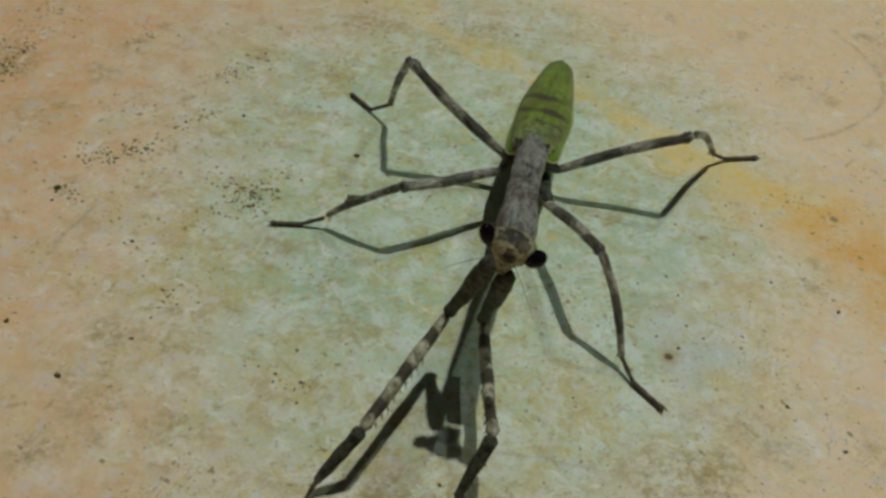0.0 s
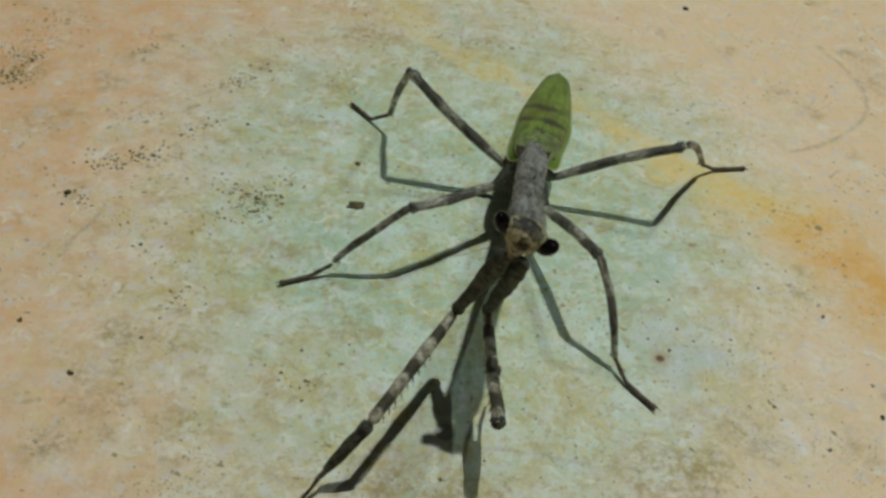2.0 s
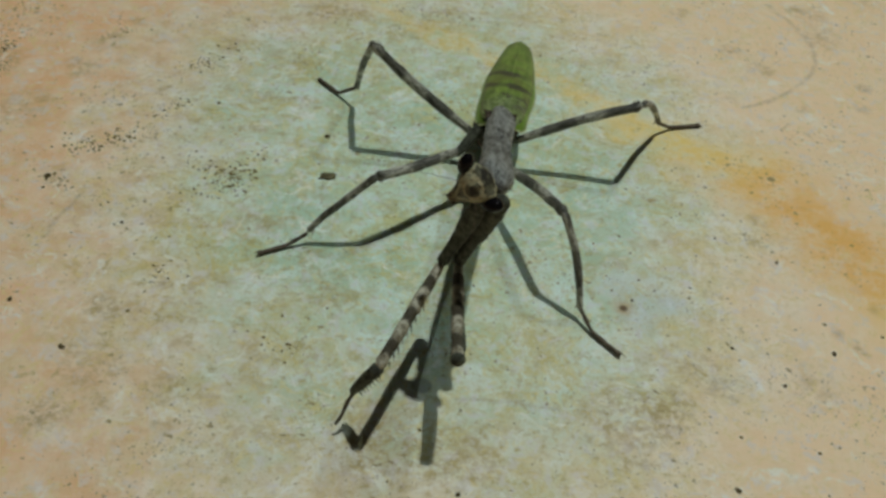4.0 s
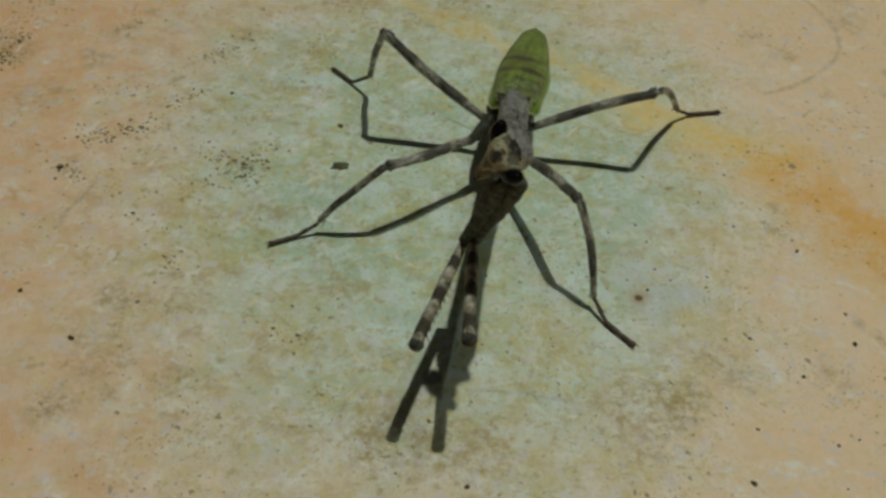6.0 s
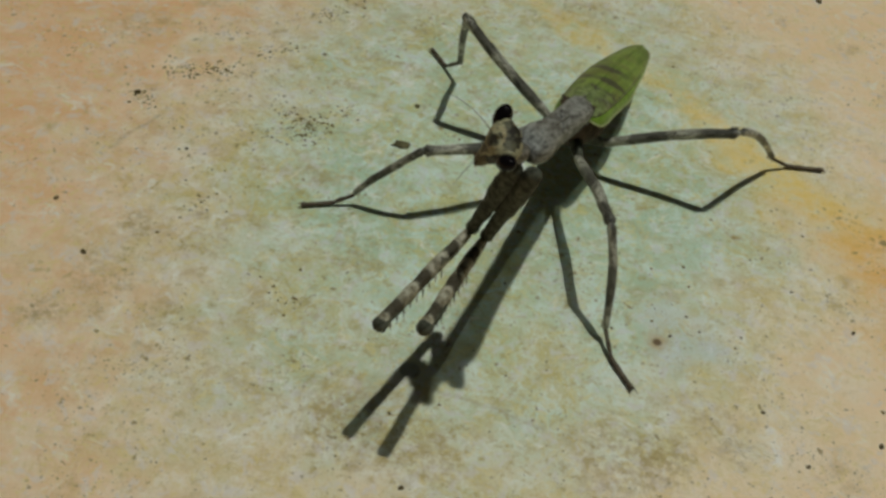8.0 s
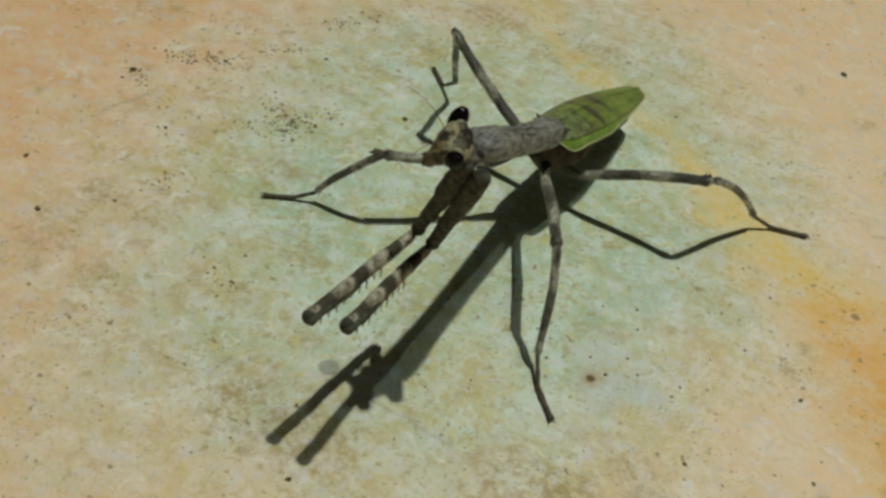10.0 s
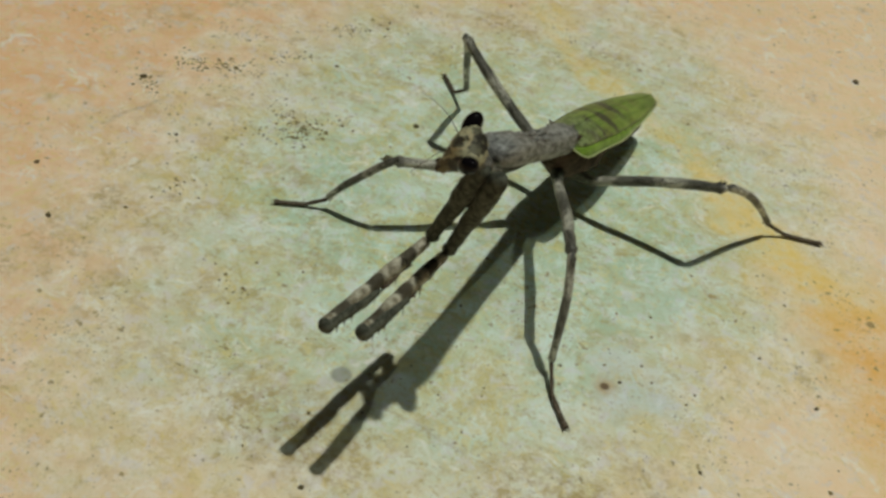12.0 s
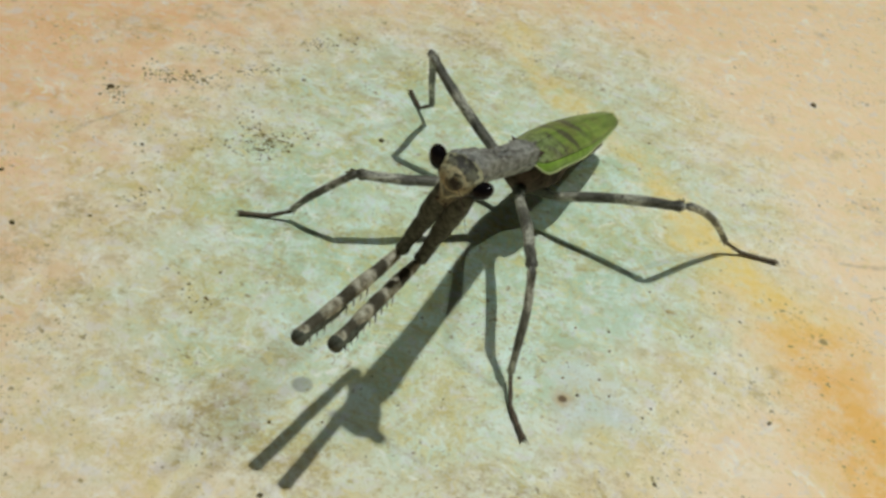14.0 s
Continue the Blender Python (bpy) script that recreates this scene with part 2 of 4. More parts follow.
BLOTCHES_EAST = [(3.39, 8.78, 0.65, 0.65), (2.8, 8.4, 1.1, 0.45), (5.55, 9.48, 0.6, 0.35), (6.43, 10.41, 0.2, 0.5), (6.14, 10.61, 0.2, 0.4), (4.07, 9.51, 0.6, 0.4), (3.63, 9.72, 0.5, 0.35),
                 (7.44, 19.46, 0.7, 0.45), (7.41, 20.26, 0.5, 0.4), (5.39, 18.56, 0.4, 0.4), (5.92, 17.91, 0.45, 0.45), (4.51, 19.8, 0.4, 0.4), (8.7, 21.57, 0.9, 0.35), (0.5, 7.5, 1.0, 0.55), (3.4, 13.42, 0.14, 0.8), (0.7, 11.3, 0.45, 0.3)]
# ends of scratches, joined while no None stands between them
SCRATCHES = [(0.53, 8.56), (1.74, 8.67), None, (-6.04, 10.92), (-5.74, 11.9), None, (6.59, 20.56), (6.97, 19.84), (7.15, 18.54), (6.76, 17.55), (6.19, 17.03), (5.46, 16.57)]


def hide_material(name, light, dark, grain=9.0, rough=0.65, bands=0.0, stretch=None, depth=0.85, spec=0.3):
    """Bark-like insect cuticle; bands: centimetres from one pale ring to the next along x."""
    m = Nodes(name, rough, spec)
    n1, n2 = m.noise(grain, 5, 0.7, stretch=stretch), m.noise(2.2, 3)
    col = m.mix(m.step(m.math("ADD", m.math("MULTIPLY", n1, 0.7), m.math("MULTIPLY", n2, 0.3)), 0.38, 0.62), dark, light)
    if bands:
        wave = m.math("SINE", m.math("ADD", m.math("MULTIPLY", m.x, 6.283 / bands), m.math("MULTIPLY", n2, 5.0)))
        ring = m.step(wave, -0.35, 0.55)
        col = m.mix(m.math("MULTIPLY", ring, depth), col, tuple(0.3 * c for c in dark))
    col = m.mix(m.step(m.noise(26.0, 2), 0.58, 0.7, 0, 0.7), col, (0.015, 0.012, 0.01))
    m.bump(m.math("ADD", n1, m.noise(30.0, 2)), 0.6, 0.02)
    return m.done(col)


def wing_material():
    m = Nodes("green_wing", 0.45, 0.45)
    veins = m.noise(5.0, 4, 0.6, stretch=(0.35, 2.2, 1))
    col = m.mix(m.step(veins, 0.3, 0.7), (0.11, 0.19, 0.03), (0.25, 0.35, 0.065))
    col = m.mix(m.step(m.noise(1.8, 5, 0.65), 0.47, 0.64, 0, 0.75), col, (0.17, 0.18, 0.05))
    yy = m.math("MULTIPLY", m.math("MULTIPLY", m.y, m.y), 0.9)
    bend = m.math("ADD", m.math("ADD", m.x, yy), m.math("MULTIPLY", m.math("SUBTRACT", m.noise(3.0, 3), 0.5), 0.35))
    for at, w, s in ((-0.42, 0.07, 0.9), (-0.68, 0.09, 0.85), (-1.12, 0.12, 0.85), (-1.68, 0.17, 0.9), (-3.45, 0.3, 0.4)):
        d = m.math("ABSOLUTE", m.math("SUBTRACT", bend, at))
        side = m.step(m.noise(1.7, 2), 0.38, 0.55)
        col = m.mix(m.math("MULTIPLY", m.step(d, w, w * 0.25, 0, s), side), col, (0.065, 0.06, 0.04))
    # a faded, mottled zone behind the pronotum
    zone = m.step(m.math("ADD", m.x, m.math("MULTIPLY", m.math("SUBTRACT", m.noise(4.0, 4, 0.65), 0.5), 0.9)), -0.85, -0.5, 0, 0.55)
    col = m.mix(zone, col, m.mix(m.step(m.noise(10.0, 4, 0.7), 0.42, 0.6), (0.12, 0.13, 0.07), (0.34, 0.38, 0.2)))
    # grey bark pattern over the wing's root, with a ragged limit
    spread = m.math("ADD", m.x, m.math("MULTIPLY", m.math("ABSOLUTE", m.y), -1.9))
    root = m.step(m.math("ADD", spread, m.math("MULTIPLY", m.math("SUBTRACT", m.noise(6.0, 4, 0.7), 0.5), 0.8)), -0.45, -0.25)
    grey = m.mix(m.step(m.noise(9.0, 4, 0.7), 0.4, 0.62), (0.06, 0.055, 0.045), (0.30, 0.29, 0.24))
    col = m.mix(root, col, grey)
    mark = m.math("MULTIPLY", m.step(m.noise(8.0, 3, 0.6), 0.55, 0.64, 0, 0.85), m.step(m.math("ADD", m.x, m.math("MULTIPLY", m.noise(2.0, 2), 0.8)), -0.9, -0.3))
    col = m.mix(mark, col, (0.06, 0.055, 0.035))
    # pale rim of the outer edge
    col = m.mix(m.step(m.z, -0.15, -0.23, 0, 0.55), col, (0.5, 0.62, 0.25))
    m.bump(m.math("ADD", veins, m.noise(24.0, 3)), 0.4, 0.015)
    return m.done(col)


def face_material():
    """Dark brown head with cream ridges and a plain olive mouth."""
    m = Nodes("mottled_head_cuticle", 0.6, 0.35)
    patch = m.noise(7.0, 4, 0.65, stretch=(1.0, 1.0, 0.55))
    col = m.mix(m.step(patch, 0.44, 0.58), (0.022, 0.018, 0.011), (0.115, 0.110, 0.064))
    # cream ridges run from the eyes down to the mouth and across the brow
    bend = m.math("MULTIPLY", m.math("SUBTRACT", m.noise(6.0, 3, 0.6), 0.5), 0.2)
    edge = m.math("SUBTRACT", m.math("ABSOLUTE", m.y), m.math("ADD", m.math("MULTIPLY", m.z, 0.5), 0.15))
    ridge = m.math("ABSOLUTE", m.math("ADD", edge, bend))
    brow = m.math("ABSOLUTE", m.math("ADD", m.math("SUBTRACT", m.z, 0.11), bend))
    col = m.mix(m.step(m.math("MINIMUM", ridge, brow), 0.036, 0.012, 0, 0.75), col, (0.44, 0.42, 0.25))
    # a dark ring on the brow with a cream loop about it
    loop = m.math("ADD", m.length(m.co, (0.17, 0.0, 0.07)), bend)
    col = m.mix(m.step(m.math("ABSOLUTE", m.math("SUBTRACT", loop, 0.13)), 0.032, 0.008, 0, 0.8), col, (0.42, 0.36, 0.2))
    col = m.mix(m.step(loop, 0.075, 0.04, 0, 0.85), col, (0.02, 0.014, 0.01))
    col = m.mix(m.step(m.z, -0.2, -0.34, 0, 0.8), col, (0.15, 0.125, 0.062))
    col = m.mix(m.step(m.noise(26.0, 2), 0.56, 0.7, 0, 0.6), col, (0.02, 0.016, 0.01))
    m.bump(m.math("ADD", patch, m.noise(24.0, 3)), 0.6, 0.02)
    return m.done(col)


def plain_material(name, colour, rough, spec=0.5, vary=0.25, scale=12.0):
    m = Nodes(name, rough, spec)
    dark = tuple(c * (1 - vary) for c in colour)
    n = m.noise(scale, 4)
    m.bump(n, 0.2, 0.01)
    return m.done(m.mix(m.step(n, 0.3, 0.7), dark, colour))


def glow_material(name, colour, strength):
    mat = bpy.data.materials.new(name)
    mat.use_nodes = True
    bsdf = mat.node_tree.nodes["Principled BSDF"]
    bsdf.inputs["Base Color"].default_value = (0.8, 0.8, 0.8, 1)
    bsdf.inputs["Emission Color"].default_value = (*colour, 1)
    bsdf.inputs["Emission Strength"].default_value = strength
    return mat


LED = glow_material("torch_glow", (0.80, 1.0, 0.95), 11600.0)
FLOOR = floor_material()
WALL = plain_material("added_dark_wall", (0.022, 0.022, 0.02), 0.8, 0.3, 0.1, 0.2)
CEILING = plain_material("added_dark_ceiling", (0.018, 0.018, 0.018), 0.8, 0.3, 0.06, 0.2)
SHIELD = hide_material("grey_shield_cuticle", (0.33, 0.345, 0.32), (0.05, 0.05, 0.045), 8.0, rough=0.55, stretch=(0.4, 1.8, 1.8), spec=0.45)
LEG = hide_material("banded_leg_cuticle", (0.57, 0.565, 0.46), (0.068, 0.063, 0.045), 15.0, rough=0.5, bands=1.05, stretch=(0.4, 1.6, 1.6), depth=0.75, spec=0.5)
ARM = hide_material("banded_foreleg_cuticle", (0.58, 0.56, 0.43), (0.16, 0.135, 0.08), 9.0, bands=0.62, depth=0.93)
COXA = hide_material("dark_coxa_cuticle", (0.108, 0.116, 0.086), (0.030, 0.032, 0.024), 10.0, rough=0.8, spec=0.15)
FOOT = hide_material("brown_tarsus_cuticle", (0.14, 0.105, 0.07), (0.05, 0.036, 0.024), 14.0)
UNDER = hide_material("dark_underside_cuticle", (0.045, 0.037, 0.03), (0.016, 0.013, 0.011), 6.0, rough=0.9, spec=0.1)
BELLY = hide_material("brown_belly_cuticle", (0.12, 0.09, 0.066), (0.035, 0.027, 0.02), 6.0, rough=0.9, spec=0.1)
FACE = face_material()
EYE = plain_material("black_eye", (0.006, 0.005, 0.006), 0.12, 0.12, 0.2, 30.0)
WING = wing_material()
MARGIN = plain_material("bright_green_margin", (0.24, 0.42, 0.05), 0.45, 0.45, 0.4, 5.0)
EDGE = plain_material("pale_green_edge", (0.55, 0.62, 0.30), 0.5, 0.4, 0.3)
GRIT = plain_material("dark_grit", (0.16, 0.125, 0.05), 0.8, 0.3, 0.7, 14.0)
DUST = plain_material("olive_dust", (0.26, 0.20, 0.075), 0.9, 0.15, 0.6, 14.0)
FLAKE = plain_material("olive_leaf_flake", (0.17, 0.15, 0.07), 0.7, 0.3, 0.6, 14.0)
GLASS_GRAIN = plain_material("white_mineral_grain", (0.85, 0.87, 0.85), 0.08, 0.8, 0.05)


# ---- mesh helpers (all lengths in centimetres) ----
def link_bmesh(name, bm, material, smooth=True):
    bmesh.ops.recalc_face_normals(bm, faces=bm.faces)
    for v in bm.verts:
        v.co *= CM
    me = bpy.data.meshes.new(name)
    bm.to_mesh(me)
    bm.free()
    me.materials.append(material)
    if smooth:
        for p in me.polygons:
            p.use_smooth = True
    return new(name, me)


def part(name, bm, material, parent, label=""):
    ob = link_bmesh(name, bm, material)
    ob.parent = parent
    return tagged(ob, label)


def loft(bm, rings, segs=14, rough=0.0, seed=0.0, power=1.0):
    """A closed skin over rings of (centre, half width along y, half height along z) that follow the x axis or any line."""
    loops = []
    pts = [Vector(r[0]) for r in rings]
    for i, (c, hy, hz) in enumerate(rings):
        d = (pts[min(i + 1, len(pts) - 1)] - pts[max(i - 1, 0)]).normalized()
        side = Vector((0, 0, 1)).cross(d)
        side = side.normalized() if side.length > 1e-4 else Vector((0, 1, 0))
        up = d.cross(side)
        loop = []
        for k in range(segs):
            a = 2 * math.pi * k / segs
            ca, sa = math.cos(a), math.sin(a)
            ca, sa = math.copysign(abs(ca) ** power, ca), math.copysign(abs(sa) ** power, sa)
            p = pts[i] + side * (hy * ca) + up * (hz * sa)
            if rough:
                p += (p - pts[i]) * rough * noise.noise(p * 6 + Vector((seed, 0, 0))) * 2
            loop.append(bm.verts.new(p))
        loops.append(loop)
    for a, b in zip(loops, loops[1:]):
        for k in range(segs):
            bm.faces.new((a[k], a[(k + 1) % segs], b[(k + 1) % segs], b[k]))
    bm.faces.new(loops[0][::-1])
    bm.faces.new(loops[-1])
    return bm


def spike(bm, base, tip, r, segs=5):
    base, tip = Vector(base), Vector(tip)
    d = (tip - base).normalized()
    s = d.orthogonal().normalized()
    u = d.cross(s)
    ring = [bm.verts.new(base + (s * math.cos(2 * math.pi * k / segs) + u * math.sin(2 * math.pi * k / segs)) * r) for k in range(segs)]
    top = bm.verts.new(tip)
    for k in range(segs):
        bm.faces.new((ring[k], ring[(k + 1) % segs], top))
    bm.faces.new(ring[::-1])


def ball(bm, centre, radii, u=18, v=12):
    m = Matrix.Translation(centre) @ Matrix.Diagonal((*radii, 1))
    bmesh.ops.create_uvsphere(bm, u_segments=u, v_segments=v, radius=1.0, matrix=m)
    return bm


def along(a, b, up=(0, 0, 1)):
    """The pose at a whose x axis runs to b, with z as near up as can be (centimetres in, metres out)."""
    a, b = Vector(a), Vector(b)
    x = (b - a).normalized()
    y = Vector(up).cross(x).normalized()
    z = x.cross(y)
    m = Matrix((x, y, z)).transposed().to_4x4()
    m.translation = a * CM
    return m


def facing(centre, front, up):
    x = Vector(front).normalized()
    y = Vector(up).cross(x).normalized()
    z = x.cross(y)
    m = Matrix((x, y, z)).transposed().to_4x4()
    m.translation = Vector(centre) * CM
    return m


# ---- the setting ----
def slab_floor():
    bm = bmesh.new()
    bmesh.ops.create_grid(bm, x_segments=8, y_segments=8, size=150)
    ob = link_bmesh("floor", bm, FLOOR, False)
    return tagged(ob, "pale stained slab with rust runs and dark grit", "floor", kind="structure")


# unseen walls and ceiling, added to close the place and keep its fill low
def added_room():
    for name, x, y, w, d in (("wall_north", 0, 152, 304, 4), ("wall_south", 0, -152, 304, 4), ("wall_east", 152, 0, 4, 300), ("wall_west", -152, 0, 4, 300)):
        bm = bmesh.new()
        bmesh.ops.create_cube(bm, size=1, matrix=Matrix.Translation((x, y, 125)) @ Matrix.Diagonal((w, d, 250, 1)))
        tagged(link_bmesh(name, bm, WALL, False), "unseen dark wall, added to close the place in", "wall", kind="structure")
    bm = bmesh.new()
    bmesh.ops.create_cube(bm, size=1, matrix=Matrix.Translation((0, 0, 252)) @ Matrix.Diagonal((308, 308, 4, 1)))
    tagged(link_bmesh("ceiling", bm, CEILING, False), "unseen dark ceiling, added to close the place in", "ceiling", kind="structure")


# ---- the mantis: where its joints are, by time (centimetres) ----
TIMES = [0, 0.5, 1.0, 1.5, 1.6, 1.7, 1.8, 1.9, 2.0, 2.25, 2.5, 3.0, 3.5, 3.7, 4.4, 5.1, 5.8, 6.0, 6.5, 7.0, 7.2, 7.9, 8.6, 9.3, 9.5,
         10.0, 10.5, 11.0, 11.5, 12.0, 12.25, 12.5, 13.0, 13.5, 14.0]


def by_time(rows):
    """A function of time through rows of (seconds, x, y, z)."""
    ts = [r[0] for r in rows]
    return lambda t: Vector([float(np.interp(t, ts, [r[k] for r in rows])) for k in (1, 2, 3)])


WAIST = by_time([(0, 0.54, 12.85, 1.50), (1.6, 0.55, 12.85, 1.52), (2.0, 0.6, 12.85, 1.54), (3.0, 0.67, 12.85, 1.56), (3.5, 0.68, 12.85, 1.56), (6, 0.68, 12.87, 1.66), (7.2, 0.68, 12.87, 1.68), (9.3, 0.72, 12.9, 1.8), (14, 0.72, 12.9, 1.8)])
TAIL = by_time([(0, 0.91, 16.38, 0.86), (1.5, 0.93, 16.38, 0.86), (3.0, 1.02, 16.38, 0.86), (7, 0.99, 16.38, 0.86), (9.3, 0.92, 16.36, 0.86), (14, 0.92, 16.36, 0.86)])
NECK = by_time([(0, 0.38, 9.15, 3.06), (1.5, 0.43, 9.15, 3.18), (2.0, 0.48, 9.17, 3.2), (3.5, 0.5, 9.2, 3.24), (6, 0.66, 9.15, 3.55), (7.2, 0.65, 9.2, 3.62), (9.3, 1.13, 9.25, 3.85),
                (12, 1.13, 9.25, 3.85), (13, 1.2, 9.2, 3.85), (14, 1.22, 9.2, 3.88)])
HEAD = by_time([(0, 0.36, 8.78, 3.26), (0.5, 0.37, 8.78, 3.29), (1.5, 0.4, 8.81, 3.4), (2.0, 0.46, 8.82, 3.46), (2.5, 0.41, 8.96, 3.38), (3.0, 0.35, 8.95, 3.43), (3.5, 0.26, 8.9, 3.45),
                (6.0, 0.54, 8.83, 3.82), (6.5, 0.48, 8.81, 3.85), (7.2, 0.44, 8.87, 3.94), (9.3, 0.97, 9.04, 3.95), (12.0, 0.97, 9.0, 3.96), (12.5, 1.2, 8.94, 4.0), (13.0, 1.33, 8.88, 4.02), (14.0, 1.37, 8.9, 4.05)])
HEAD_FRONT = by_time([(0, -0.3, -0.91, -0.27), (1.5, -0.33, -0.9, -0.29), (2.0, -0.28, -0.9, -0.33), (2.5, -0.6, -0.77, -0.22), (3.0, -0.42, -0.9, -0.1), (3.5, -0.42, -0.9, -0.08),
                      (6.0, -0.77, -0.54, 0.34), (7.2, -0.78, -0.56, 0.29), (9.3, -0.74, -0.48, 0.46), (12.0, -0.73, -0.49, 0.46), (12.5, -0.32, -0.95, 0.02), (13.0, -0.15, -0.97, -0.18), (14.0, -0.04, -0.98, -0.2)])
HEAD_UP = by_time([(0, 0.14, -0.33, 0.93), (1.5, 0.1, -0.33, 0.94), (2.0, 0.2, -0.4, 0.89), (2.5, 0.3, -0.45, 0.83), (3.0, 0.62, -0.32, 0.71), (3.5, 0.6, -0.34, 0.72),
                   (6.0, 0.52, -0.21, 0.82), (7.2, 0.48, -0.21, 0.85), (9.3, 0.51, 0.03, 0.86), (12.0, 0.51, 0.03, 0.86), (12.5, 0.41, -0.12, 0.9), (13.0, 0.24, -0.21, 0.95), (14.0, 0.3, -0.2, 0.93)])
# the prothorax leans over until it swings round
PRONOTUM_UP = by_time([(0, 0.5, 0, 1), (7.2, 0.45, 0, 1), (9.3, 0.05, 0, 1), (14, 0.05, 0, 1)])
# how far the roots of the forelegs swing to the mantis's left
COXA_LEAN = by_time([(0, -0.04, 0, 0), (3.5, 0.0, 0, 0), (7.2, 0.05, 0, 0), (9.3, 0.13, 0, 0), (14, 0.13, 0, 0)])
# right foreleg (the mantis's own right)
ELBOW_R = by_time([(0, -0.25, 9.76, 1.13), (0.5, -0.23, 9.75, 1.17), (2.0, -0.13, 9.76, 1.31), (3.5, 0.01, 9.73, 1.46), (6.0, 0.17, 9.72, 1.63), (7.2, 0.1, 9.6, 1.85), (9.3, 0.46, 9.53, 2.09), (12, 0.48, 9.51, 2.11), (14, 0.6, 9.48, 2.17)])
WRIST_R = by_time([(0, -0.98, 7.86, 1.0), (0.5, -0.98, 7.85, 1.02), (2.0, -0.94, 7.78, 1.13), (3.5, -0.68, 7.7, 1.42), (6.0, -0.26, 7.72, 1.71), (7.2, -0.38, 7.64, 1.9), (9.3, 0.3, 7.5, 2.15), (12, 0.36, 7.47, 2.18), (14, 0.52, 7.46, 2.24)])
CLAW_R = by_time([(0, -1.36, 7.62, 0.4), (2.0, -1.35, 7.57, 0.47), (3.5, -1.05, 7.85, 0.62), (3.7, -1.0, 7.85, 0.65), (5.4, -0.3, 8.55, 1.05), (6.0, -0.12, 8.6, 1.58), (7.2, -0.2, 8.55, 1.8), (9.3, 0.38, 8.46, 2.05), (14, 0.57, 8.44, 2.12)])
TOE_R = by_time([(0, -1.62, 7.3, 0.05), (2.0, -1.66, 7.32, 0.05), (3.7, -1.33, 7.55, 0.1), (5.4, -0.2, 8.9, 0.95), (6.0, 0.0, 9.1, 1.52), (7.2, -0.06, 9.05, 1.76), (9.3, 0.41, 8.96, 2.02), (14, 0.58, 8.94, 2.09)])
# left foreleg
ELBOW_L = by_time([(0, 0.21, 9.95, 0.8), (0.5, 0.21, 9.9, 0.85), (2.0, 0.25, 9.8, 1.15), (3.5, 0.22, 9.53, 1.56), (6.0, 0.3, 9.6, 1.72), (7.2, 0.3, 9.5, 1.9), (9.3, 0.69, 9.48, 2.02), (12, 0.75, 9.42, 2.07), (14, 0.88, 9.36, 2.2)])
WRIST_L = by_time([(0, 0.5, 8.05, 1.0), (0.5, 0.5, 8.0, 1.02), (1.5, 0.52, 7.97, 1.2), (2.0, 0.53, 7.9, 1.34), (3.5, 0.32, 7.56, 1.86), (6.0, 0.37, 7.66, 1.97), (7.2, 0.2, 7.56, 2.22), (9.3, 0.8, 7.48, 2.34), (12, 0.83, 7.46, 2.37), (14, 0.98, 7.46, 2.43)])
CLAW_L = by_time([(0, 0.25, 7.75, 0.3), (1.5, 0.32, 7.7, 0.5), (1.8, 0.5, 8.4, 0.6), (2.0, 0.5, 8.75, 0.95), (3.5, 0.34, 8.5, 1.55), (6.0, 0.34, 8.6, 1.77), (7.2, 0.24, 8.5, 2.0), (9.3, 0.75, 8.45, 2.12), (14, 0.93, 8.42, 2.25)])
TOE_L = by_time([(0, 0.35, 7.45, 0.05), (1.5, 0.38, 7.45, 0.06), (1.8, 0.5, 8.6, 0.3), (2.0, 0.5, 9.2, 0.8), (3.5, 0.34, 9.0, 1.45), (6.0, 0.33, 9.1, 1.7), (7.2, 0.26, 9.0, 1.92), (9.3, 0.71, 8.95, 2.03), (14, 0.9, 8.92, 2.17)])
